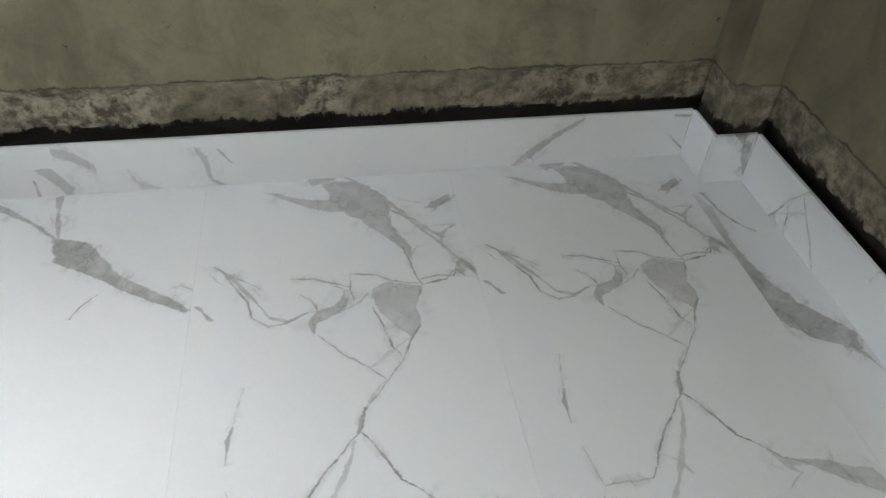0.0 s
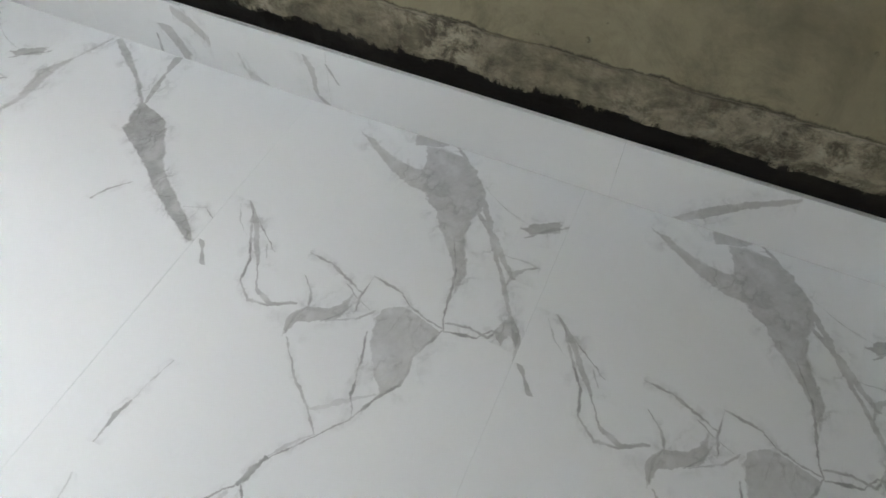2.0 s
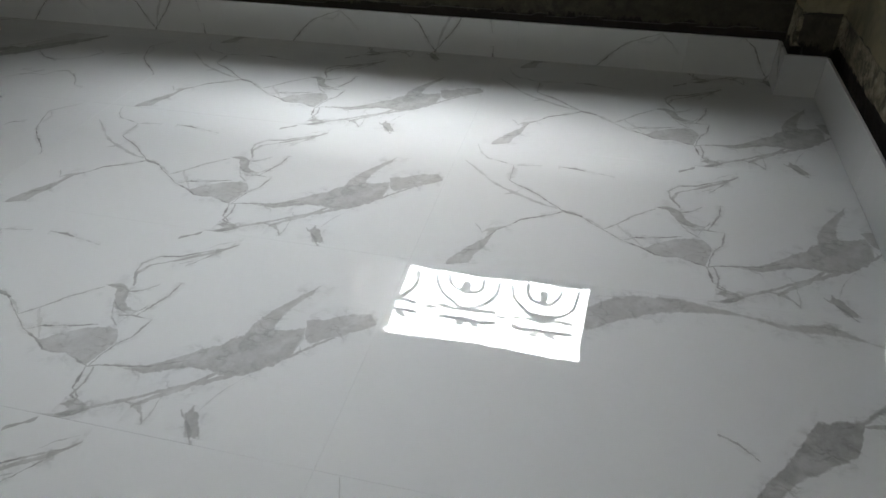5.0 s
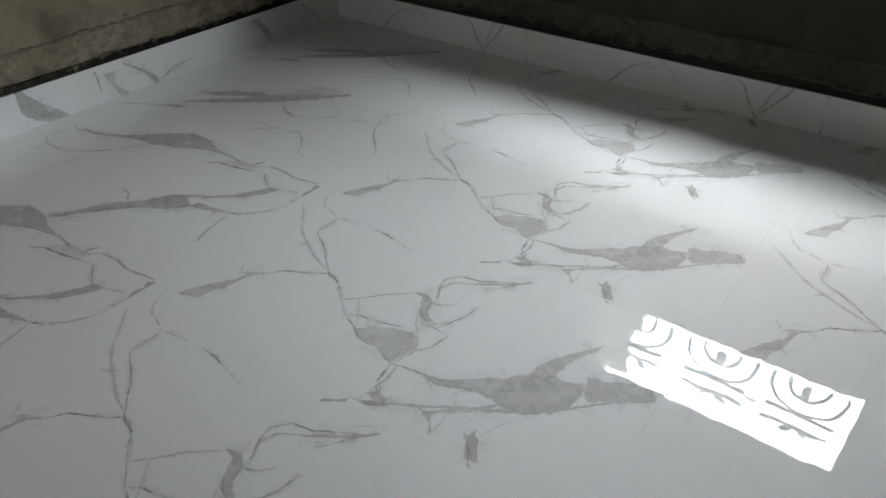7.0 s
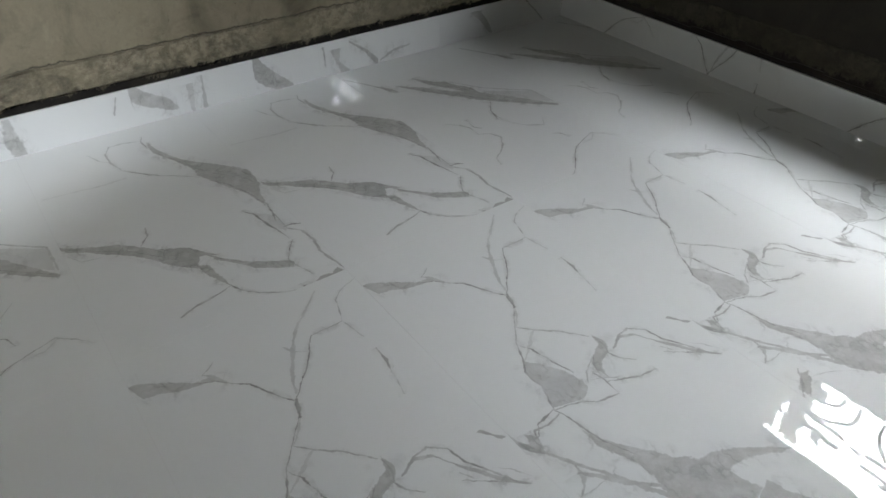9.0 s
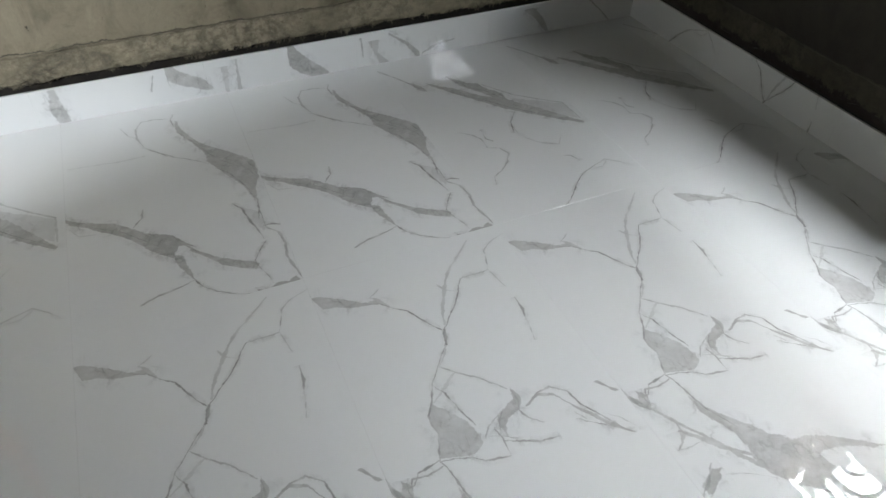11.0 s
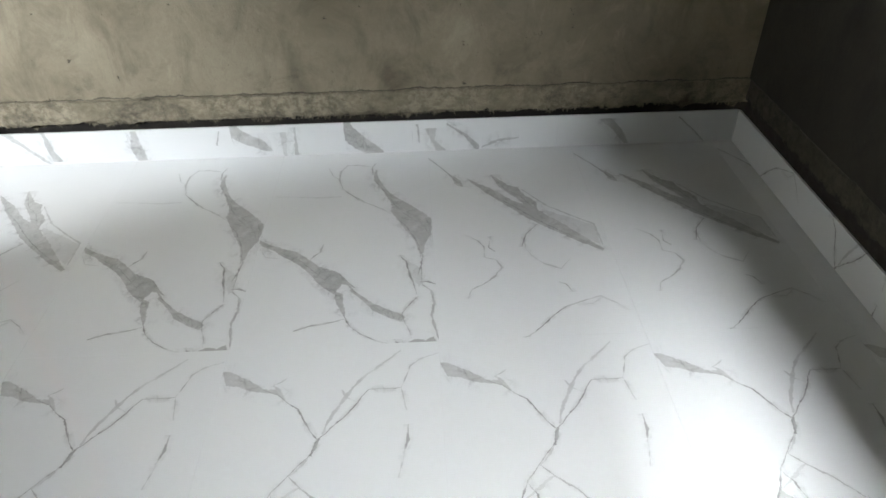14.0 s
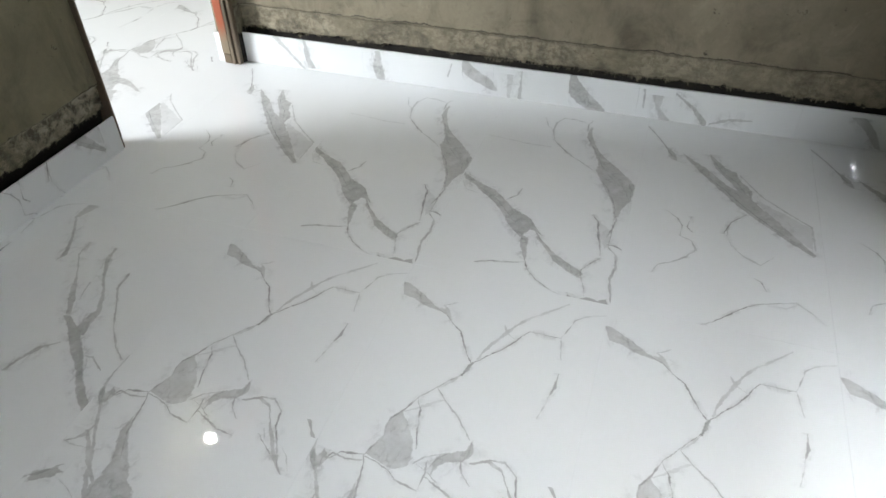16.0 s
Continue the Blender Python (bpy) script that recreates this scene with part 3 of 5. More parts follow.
STROKES_E.append(("v", 0.0014, [(0.31, 0.38, 0.0045, 0.5), (0.374, 0.389, 0.0048, 0.5), (0.456, 0.448, 0.0031, 0.5), (0.514, 0.488, 0.0031, 0.4), (0.575, 0.542, 0.0041, 0.5), (0.605, 0.584, 0.0048, 0.5)]))
STROKES_E.append(("v", 0.0012, [(0.586, 0.597, 0.0024, 0.3), (0.642, 0.595, 0.0031, 0.4), (0.691, 0.599, 0.0037, 0.3)]))
STROKES_E.append(("u", 0.0012, [(0.482, 0.627, 0.0023, 0.3), (0.507, 0.623, 0.0025, 0.4), (0.557, 0.655, 0.0032, 0.4)]))
STROKES_E.append(("v", 0.0017, [(0.606, 0.379, 0.0043, 0.4), (0.64, 0.342, 0.0069, 0.5), (0.689, 0.321, 0.004, 0.6), (0.735, 0.308, 0.0038, 0.5)]))
STROKES_E.append(("v", 0.0012, [(0.378, 0.294, 0.0035, 0.3), (0.45, 0.313, 0.0025, 0.3)]))
STROKES_F = []
STROKES_F.append(("v", 0.006, [(0.331, 0.462, 0.0023, 0.7), (0.369, 0.474, 0.0087, 0.75), (0.401, 0.491, 0.0229, 0.75), (0.426, 0.513, 0.0508, 0.75), (0.462, 0.543, 0.0532, 0.75), (0.523, 0.573, 0.0411, 0.75), (0.586, 0.592, 0.0314, 0.75), (0.641, 0.597, 0.023, 0.7), (0.718, 0.593, 0.011, 0.6), (0.845, 0.59, 0.0193, 0.4), (0.903, 0.601, 0.011, 0.3)]))
STROKES_F.append(("v", 0.0014, [(0.753, 0.51, 0.0028, 0.4), (0.784, 0.538, 0.0048, 0.6), (0.83, 0.56, 0.0048, 0.5), (0.912, 0.574, 0.0037, 0.5)]))
STROKES_G = []
STROKES_G.append(("v", 0.0047, [(0.0, 0.169, 0.0181, 0.4), (0.058, 0.226, 0.0111, 0.5), (0.136, 0.301, 0.0114, 0.5)]))
STROKES_G.append(("v", 0.005, [(0.002, 0.319, 0.0089, 0.5), (0.072, 0.323, 0.0144, 0.6), (0.128, 0.338, 0.0199, 0.6)]))
STROKES_G.append(("v", 0.006, [(0.005, 0.676, 0.0147, 0.5), (0.075, 0.67, 0.0216, 0.7), (0.137, 0.681, 0.0231, 0.7)]))
STROKES_G.append(("u", 0.006, [(1.063, 0.009, 0.0363, 0.5), (1.112, 0.05, 0.0309, 0.6), (1.196, 0.093, 0.022, 0.6), (1.221, 0.112, 0.0045, 0.5)]))
STROKES_G.append(("v", 0.0013, [(0.016, 1.017, 0.0031, 0.4), (0.079, 0.997, 0.0041, 0.4)]))
STROKES_G.append(("v", 0.0039, [(0.031, 1.273, 0.0145, 0.4), (0.138, 1.27, 0.0078, 0.4)]))
STROKES_G.append(("v", 0.0021, [(0.012, 1.321, 0.0041, 0.4), (0.133, 1.317, 0.0078, 0.5)]))
STROKES_G.append(("u", 0.006, [(1.523, 0.014, 0.068, 0.7), (1.564, 0.072, 0.0484, 0.7), (1.63, 0.124, 0.0336, 0.7), (1.675, 0.148, 0.0212, 0.6)]))
STROKES_G.append(("v", 0.0016, [(0.017, 1.821, 0.0051, 0.5), (0.1, 1.827, 0.0042, 0.4)]))
STROKES_G.append(("v", 0.006, [(0.037, 1.873, 0.0252, 0.4), (0.088, 1.884, 0.0096, 0.4), (0.145, 1.919, 0.0252, 0.5)]))
STROKES_G.append(("u", 0.0041, [(1.941, 0.018, 0.0053, 0.6), (2.022, 0.076, 0.0107, 0.6), (2.074, 0.136, 0.0194, 0.6)]))
STROKES_G.append(("u", 0.0018, [(2.088, 0.128, 0.0051, 0.5), (2.16, 0.098, 0.007, 0.5), (2.24, 0.091, 0.0035, 0.4)]))
STROKES_G.append(("v", 0.006, [(0.02, 2.597, 0.0286, 0.6), (0.07, 2.651, 0.0207, 0.6), (0.135, 2.697, 0.0111, 0.5)]))
STROKES_G.append(("u", 0.0019, [(2.904, 0.023, 0.0051, 0.5), (2.976, 0.086, 0.0053, 0.4), (3.024, 0.138, 0.0062, 0.4)]))
STROKES_H = []
STROKES_H.append(("u", 0.0051, [(1.435, 0.016, 0.0135, 0.4), (1.478, 0.035, 0.017, 0.5), (1.517, 0.07, 0.0134, 0.4)]))
STROKES_H.append(("v", 0.0056, [(0.061, 1.403, 0.0205, 0.5), (0.098, 1.428, 0.0197, 0.5), (0.121, 1.438, 0.0184, 0.6), (0.155, 1.44, 0.005, 0.6)]))
STROKES_H.append(("v", 0.0014, [(0.091, 1.375, 0.0046, 0.5), (0.14, 1.374, 0.0035, 0.4)]))
STROKES_H.append(("v", 0.0026, [(0.027, 1.748, 0.0043, 0.5), (0.056, 1.762, 0.0082, 0.4), (0.12, 1.77, 0.0061, 0.5), (0.139, 1.794, 0.0107, 0.5)]))
STROKES_H.append(("v", 0.0012, [(0.035, 1.798, 0.0031, 0.4), (0.078, 1.824, 0.004, 0.4)]))
STROKES_H.append(("u", 0.0037, [(2.525, 0.145, 0.009, 0.5), (2.58, 0.097, 0.0166, 0.6), (2.634, 0.053, 0.0104, 0.6), (2.702, 0.01, 0.0064, 0.5)]))
STROKES_H.append(("v", 0.0012, [(0.074, 2.949, 0.0018, 0.5), (0.117, 2.993, 0.0033, 0.6), (0.161, 3.019, 0.0031, 0.4)]))
STROKES_H.append(("v", 0.0035, [(0.075, 1.585, 0.0027, 0.2), (0.109, 1.596, 0.0044, 0.3), (0.137, 1.628, 0.0233, 0.4)]))
STROKES_H.append(("u", 0.0016, [(2.948, 0.014, 0.0045, 0.5), (2.992, 0.018, 0.0045, 0.5)]))

# ---- materials ----
def material(name):
    m = bpy.data.materials.new(name)
    m.use_nodes = True
    return m, m.node_tree, m.node_tree.nodes["Principled BSDF"]


def node(nt, kind, **sets):
    n = nt.nodes.new(kind)
    for key, value in sets.items():
        if key == "operation":
            n.operation = value
        elif key == "data_type":
            n.data_type = value
        elif key == "blend_type":
            n.blend_type = value
    return n


def put(nt, socket, value):
    if hasattr(value, "is_output"):
        nt.links.new(value, socket)
    else:
        socket.default_value = value


def maths(nt, op, a, b=0.0, c=0.0, clamp=False):
    n = node(nt, "ShaderNodeMath", operation=op)
    n.use_clamp = clamp
    put(nt, n.inputs[0], a), put(nt, n.inputs[1], b), put(nt, n.inputs[2], c)
    return n.outputs[0]


def mixed(nt, fac, a, b, blend="MIX"):
    n = node(nt, "ShaderNodeMix", data_type="RGBA", blend_type=blend)
    put(nt, n.inputs[0], fac), put(nt, n.inputs[6], a), put(nt, n.inputs[7], b)
    return n.outputs[2]


def noise_tex(nt, vec, scale, detail=4.0, rough=0.55, distortion=0.0):
    n = nt.nodes.new("ShaderNodeTexNoise")
    n.inputs["Scale"].default_value, n.inputs["Detail"].default_value = scale, detail
    n.inputs["Roughness"].default_value, n.inputs["Distortion"].default_value = rough, distortion
    if vec is not None:
        nt.links.new(vec, n.inputs["Vector"])
    return n.outputs[0], n.outputs[1]


def ramp(nt, fac, stops, mode="LINEAR"):
    n = nt.nodes.new("ShaderNodeValToRGB")
    n.color_ramp.interpolation = mode
    els = n.color_ramp.elements
    while len(els) < len(stops):
        els.new(0.5)
    for el, (pos, col) in zip(els, stops):
        el.position = pos
    for el, (pos, col) in zip(els, stops):
        el.position, el.color = pos, col if len(col) == 4 else (*col, 1)
    put(nt, n.inputs[0], fac)
    return n.outputs[0]


def scaled(nt, vec, s):
    n = nt.nodes.new("ShaderNodeMapping")
    n.inputs["Scale"].default_value = s
    nt.links.new(vec, n.inputs["Vector"])
    return n.outputs[0]


def bump(nt, bsdf, height, strength, dist):
    n = nt.nodes.new("ShaderNodeBump")
    n.inputs["Strength"].default_value, n.inputs["Distance"].default_value = strength, dist
    nt.links.new(height, n.inputs["Height"])
    nt.links.new(n.outputs[0], bsdf.inputs["Normal"])


def grey(v):
    return (v, v, v, 1)


def marble(name, strokes, wavy=0.04, swell=16.0, tone=(0.315, 0.312, 0.306)):
    """A polished tile's print. A stroke is (along, softness, stops): along 'v' runs down the tile and 'u' across it; a stop is
    (place along, centre, half width, strength) in metres. The pattern is repeated from tile to tile, as the print is."""
    m, nt, bsdf = material(name)
    uv = nt.nodes.new("ShaderNodeUVMap")
    uv.uv_map = "print"
    raw = uv.outputs[0]
    # the print's edges wander a little
    _, wob = noise_tex(nt, raw, 11.0, 5.0, 0.62)
    sub = nt.nodes.new("ShaderNodeVectorMath")
    sub.operation = "MULTIPLY_ADD"
    nt.links.new(wob, sub.inputs[0])
    sub.inputs[1].default_value, sub.inputs[2].default_value = (0.010, 0.010, 0), (-0.0095, -0.0095, 0)
    add = nt.nodes.new("ShaderNodeVectorMath")
    nt.links.new(raw, add.inputs[0]), nt.links.new(sub.outputs[0], add.inputs[1])
    _, jag = noise_tex(nt, raw, 48.0, 4.0, 0.7)
    fret = nt.nodes.new("ShaderNodeVectorMath")
    fret.operation = "MULTIPLY_ADD"
    nt.links.new(jag, fret.inputs[0])
    fret.inputs[1].default_value = (0.009, 0.009, 0)
    nt.links.new(add.outputs[0], fret.inputs[2])
    # cracks wander more than the veins
    bent = nt.nodes.new("ShaderNodeVectorMath")
    bent.operation = "MULTIPLY_ADD"
    nt.links.new(wob, bent.inputs[0])
    bent.inputs[1].default_value = (0.09, 0.09, 0)
    nt.links.new(fret.outputs[0], bent.inputs[2])
    sep = nt.nodes.new("ShaderNodeSeparateXYZ")
    nt.links.new(fret.outputs[0], sep.inputs[0])
    u, v = sep.outputs[0], sep.outputs[1]
    ragged, _ = noise_tex(nt, raw, 60.0, 5.0, 0.65)
    patchy, _ = noise_tex(nt, raw, 19.0, 3.0, 0.55)
    slow, _ = noise_tex(nt, raw, 15.0, 3.0, 0.5)
    fray = maths(nt, "MULTIPLY_ADD", slow, 0.7, 0.7)
    broken, _ = noise_tex(nt, raw, 24.0, 2.0, 0.5)
    broken = maths(nt, "MULTIPLY_ADD", broken, 3.0, -0.75, clamp=True)
    fringe = maths(nt, "MULTIPLY_ADD", ragged, 0.0120, maths(nt, "MULTIPLY_ADD", patchy, 0.006, -0.0088))
    fringe_fine = maths(nt, "MULTIPLY", fringe, 0.35)
    uneven, _ = noise_tex(nt, raw, 34.0, 3.0, 0.6)
    fray_fine = maths(nt, "MULTIPLY_ADD", uneven, 2.4, -0.2)
    near_b = {"u": maths(nt, "ADD", v, 0.3), "v": maths(nt, "ADD", u, 0.3)}
    # x: fills, y: thin lines, z: the clouding round the broad veins; each stroke waits for the one before it
    marks = None
    for along, soft, stops in strokes:
        a = v if along == "v" else u
        lo, hi = stops[0][0], stops[-1][0]
        span, broad = hi - lo, max(w for _, _, w, _ in stops)
        if marks is not None:
            a = maths(nt, "MULTIPLY_ADD", marks, 1e-9, a)
        place = maths(nt, "MULTIPLY_ADD", a, 0.94 / span, 0.03 - 0.94 * lo / span)
        rows = [((p - lo) / span * 0.94 + 0.03, ((c + 0.3) / 1.8, w, s)) for p, c, w, s in stops]
        rows = [(0.0, (rows[0][1][0], 0.0, 0.0))] + rows + [(1.0, (rows[-1][1][0], 0.0, 0.0))]
        col = ramp(nt, place, rows)
        s3 = nt.nodes.new("ShaderNodeSeparateColor")
        nt.links.new(col, s3.inputs[0])
        off = maths(nt, "ABSOLUTE", maths(nt, "MULTIPLY_ADD", s3.outputs[0], -1.8, near_b[along]))
        inside = maths(nt, "SUBTRACT", maths(nt, "MULTIPLY_ADD", s3.outputs[1], *((fray, fringe) if broad > 0.0068 else (fray_fine, fringe_fine))), off)
        body = maths(nt, "MULTIPLY", maths(nt, "DIVIDE", inside, soft, clamp=True), s3.outputs[2])
        mark = nt.nodes.new("ShaderNodeCombineXYZ")
        if broad > 0.0068:
            nt.links.new(body, mark.inputs[0])
            far = maths(nt, "MULTIPLY_ADD", maths(nt, "SUBTRACT", off, s3.outputs[1]), -24.0, 1.0, clamp=True)
            nt.links.new(maths(nt, "MULTIPLY", far, s3.outputs[2]), mark.inputs[2])
        else:
            nt.links.new(maths(nt, "MULTIPLY", body, broken), mark.inputs[1])
            nt.links.new(maths(nt, "MULTIPLY", body, 0.6), mark.inputs[0])
            nt.links.new(maths(nt, "MULTIPLY", maths(nt, "MULTIPLY_ADD", off, -55.0, 0.9, clamp=True), s3.outputs[2]), mark.inputs[2])
        if marks is None:
            marks = mark.outputs[0]
        else:
            most = nt.nodes.new("ShaderNodeVectorMath")
            most.operation = "MAXIMUM"
            nt.links.new(marks, most.inputs[0]), nt.links.new(mark.outputs[0], most.inputs[1])
            marks = most.outputs[0]
    apart = nt.nodes.new("ShaderNodeSeparateXYZ")
    nt.links.new(marks, apart.inputs[0])
    total, lines, halo = apart.outputs[0], apart.outputs[1], apart.outputs[2]
    # splinters and hair cracks gather round the broader veins
    turned = nt.nodes.new("ShaderNodeMapping")
    turned.inputs["Rotation"].default_value = (0, 0, radians(38))
    turned.inputs["Scale"].default_value = (1.0, 0.5, 1.0)
    nt.links.new(bent.outputs[0], turned.inputs["Vector"])
    gate = maths(nt, "MULTIPLY", halo, maths(nt, "MULTIPLY_ADD", patchy, 6.0, -2.6, clamp=True))
    hair = shards = None
    for size, wide_by in ((30.0, -11.0), (58.0, -6.0)):
        cell = nt.nodes.new("ShaderNodeTexVoronoi")
        cell.feature = "DISTANCE_TO_EDGE"
        cell.inputs["Scale"].default_value = size
        nt.links.new(turned.outputs[0], cell.inputs["Vector"])
        crack = maths(nt, "MULTIPLY_ADD", cell.outputs["Distance"], wide_by, 1.0, clamp=True)
        hair = crack if hair is None else maths(nt, "MULTIPLY_ADD", crack, 0.4, hair)
        flake = nt.nodes.new("ShaderNodeTexVoronoi")
        flake.inputs["Scale"].default_value = size
        nt.links.new(turned.outputs[0], flake.inputs["Vector"])
        pick = nt.nodes.new("ShaderNodeSeparateColor")
        nt.links.new(flake.outputs["Color"], pick.inputs[0])
        chip = maths(nt, "MULTIPLY_ADD", pick.outputs[0], 6.0, -4.1, clamp=True)
        shards = chip if shards is None else maths(nt, "MAXIMUM", shards, chip)
    lines = maths(nt, "MAXIMUM", lines, maths(nt, "MULTIPLY", maths(nt, "MULTIPLY", hair, gate), 0.55))
    # smooth clouding inside the fills, with a little grain
    tint, _ = noise_tex(nt, fret.outputs[0], 17.0, 3.0, 0.5, 0.6)
    fine, _ = noise_tex(nt, fret.outputs[0], 90.0, 4.0, 0.6)
    wide, _ = noise_tex(nt, raw, 7.0, 3.0, 0.5)
    shade = maths(nt, "MULTIPLY_ADD", tint, 1.8, 0.05, clamp=True)
    shade = maths(nt, "MULTIPLY", shade, maths(nt, "MULTIPLY_ADD", fine, 0.5, 0.75))
    streak = maths(nt, "MULTIPLY", total, shade)
    streak = maths(nt, "MAXIMUM", streak, maths(nt, "MULTIPLY", maths(nt, "MULTIPLY", shards, gate), 0.30))
    cloud = maths(nt, "MULTIPLY", maths(nt, "SUBTRACT", wide, 0.56, clamp=True), 0.35)
    cloud = maths(nt, "ADD", cloud, maths(nt, "MULTIPLY", halo, maths(nt, "MULTIPLY", wide, 0.42)))
    ground = mixed(nt, cloud, (0.79, 0.805, 0.81, 1), (0.60, 0.605, 0.61, 1))
    veined = mixed(nt, streak, ground, (*tone, 1))
    veined = mixed(nt, maths(nt, "MULTIPLY", lines, 0.85), veined, tuple(0.6 * c for c in tone) + (1,))
    nt.links.new(veined, bsdf.inputs["Base Color"])
    smear, _ = noise_tex(nt, raw, 3.0, 4.0, 0.6)
    put(nt, bsdf.inputs["Roughness"], maths(nt, "MULTIPLY_ADD", smear, 0.02, GLOSS))
    bsdf.inputs["IOR"].default_value = 1.55
    ripple, _ = noise_tex(nt, raw, swell, 1.0, 0.4)
    bump(nt, bsdf, ripple, wavy, 0.004)
    return m


def cement(name, light, dark, band=None, shade_top=0.165, hacked=1.0):
    """Bare cement plaster: trowel clouds, stains, pits and grit. With a band: below the broken ledge at that height the
    older, hacked coat shows, with pale lime runs; the gap's shade over the skirting is painted black along its ragged
    foot."""
    m, nt, bsdf = material(name)
    vec = nt.nodes.new("ShaderNodeTexCoord").outputs["Object"]
    big, _ = noise_tex(nt, vec, 1.6, 6.0, 0.6, 0.4)
    mid, _ = noise_tex(nt, scaled(nt, vec, (1.0, 1.0, 0.6)), 6.0, 8.0, 0.66, 0.7)
    fine, _ = noise_tex(nt, vec, 55.0, 6.0, 0.7)
    pits, _ = noise_tex(nt, vec, 24.0, 3.0, 0.75)
    base = mixed(nt, ramp(nt, big, [(0.30, grey(0)), (0.70, grey(1))]), (*dark, 1), (*light, 1))
    base = mixed(nt, ramp(nt, mid, [(0.30, grey(0.6)), (0.52, grey(0))]), base, tuple(0.5 * c for c in dark) + (1,))
    base = mixed(nt, ramp(nt, mid, [(0.58, grey(0)), (0.76, grey(0.5))]), base, tuple(1.35 * c for c in light) + (1,))
    base = mixed(nt, maths(nt, "MULTIPLY", fine, 0.4), base, tuple(0.6 * c for c in dark) + (1,))
    pit = ramp(nt, pits, [(0.25, grey(1)), (0.32, grey(0))])
    base = mixed(nt, maths(nt, "MULTIPLY", pit, 0.75), base, (0.03, 0.027, 0.022, 1))
    h = maths(nt, "ADD", maths(nt, "MULTIPLY", fine, 0.4), maths(nt, "SUBTRACT", mid, maths(nt, "MULTIPLY", pit, 0.6)))
    if band:
        z = nt.nodes.new("ShaderNodeSeparateXYZ")
        nt.links.new(vec, z.inputs[0])
        z = z.outputs[2]
        wav, _ = noise_tex(nt, scaled(nt, vec, (1, 1, 0.3)), 9.0, 6.0, 0.7)
        line = maths(nt, "MULTIPLY_ADD", wav, 0.05, band - 0.025)
        below = maths(nt, "DIVIDE", maths(nt, "SUBTRACT", line, z), 0.006, clamp=True)
        crumb, _ = noise_tex(nt, scaled(nt, vec, (1, 1, 1.3)), 20.0, 9.0, 0.70, 0.2)
        runs, _ = noise_tex(nt, scaled(nt, vec, (1, 1, 1.1)), 24.0, 7.0, 0.72, 0.3)
        zone, _ = noise_tex(nt, scaled(nt, vec, (1, 1, 0.4)), 2.6, 5.0, 0.6, 0.3)
        dirty = ramp(nt, zone, [(0.40, grey(0)), (0.54, grey(0.95))])
        hack = mixed(nt, ramp(nt, crumb, [(0.34, grey(0)), (0.66, grey(1))]), (0.10, 0.088, 0.058, 1), (0.30, 0.268, 0.185, 1))
        streaks = mixed(nt, ramp(nt, runs, [(0.41, grey(0)), (0.56, grey(1))]), (0.030, 0.024, 0.016, 1), (0.45, 0.405, 0.30, 1))
        hack = mixed(nt, maths(nt, "MULTIPLY", dirty, maths(nt, "MULTIPLY_ADD", crumb, 1.6, -0.15, clamp=True)), hack, streaks)
        base = mixed(nt, maths(nt, "MULTIPLY", below, hacked), base, hack)
        # the ledge's thin shadow painted as a dark line, broken where it crumbles
        rim = maths(nt, "SUBTRACT", 1.0, maths(nt, "DIVIDE", maths(nt, "ABSOLUTE", maths(nt, "SUBTRACT", line, z)), 0.005), clamp=True)
        rim = maths(nt, "MULTIPLY", rim, ramp(nt, wav, [(0.36, grey(0.3)), (0.60, grey(0.9))]))
        base = mixed(nt, rim, base, (0.03, 0.026, 0.02, 1))
        # shade of the gap above the skirting, painted black with a ragged edge
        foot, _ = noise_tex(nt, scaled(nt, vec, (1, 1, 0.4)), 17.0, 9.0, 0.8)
        edge = maths(nt, "MULTIPLY_ADD", foot, 0.17, shade_top - 0.085)
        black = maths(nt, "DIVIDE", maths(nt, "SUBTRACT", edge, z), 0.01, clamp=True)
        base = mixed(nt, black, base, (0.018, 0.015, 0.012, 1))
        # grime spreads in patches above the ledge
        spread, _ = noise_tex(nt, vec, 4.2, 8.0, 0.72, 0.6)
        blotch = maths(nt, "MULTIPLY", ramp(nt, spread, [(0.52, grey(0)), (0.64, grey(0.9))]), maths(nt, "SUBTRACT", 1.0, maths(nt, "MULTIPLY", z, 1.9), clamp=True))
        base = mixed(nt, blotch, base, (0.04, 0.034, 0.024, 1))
        h = maths(nt, "ADD", h, maths(nt, "MULTIPLY", below, maths(nt, "MULTIPLY", crumb, 1.6 * hacked)))
    nt.links.new(base, bsdf.inputs["Base Color"])
    bsdf.inputs["Roughness"].default_value = 0.92
    bump(nt, bsdf, h, 0.55, 0.006)
    return m


def plain(name, colour, rough, metal=0.0, scale=20.0, vary=0.3, relief=0.2):
    m, nt, bsdf = material(name)
    tc = nt.nodes.new("ShaderNodeTexCoord")
    n, _ = noise_tex(nt, tc.outputs["Object"], scale, 5.0, 0.65)
    dark = tuple(c * (1 - vary) for c in colour)
    nt.links.new(mixed(nt, n, (*dark, 1), (*colour, 1)), bsdf.inputs["Base Color"])
    bsdf.inputs["Roughness"].default_value, bsdf.inputs["Metallic"].default_value = rough, metal
    bump(nt, bsdf, n, relief, 0.003)
    return m


def glowing(name, colour, strength):
    m, nt, bsdf = material(name)
    bsdf.inputs["Emission Color"].default_value = (*colour, 1)
    bsdf.inputs["Emission Strength"].default_value = strength
    bsdf.inputs["Base Color"].default_value = (*colour, 1)
    return m


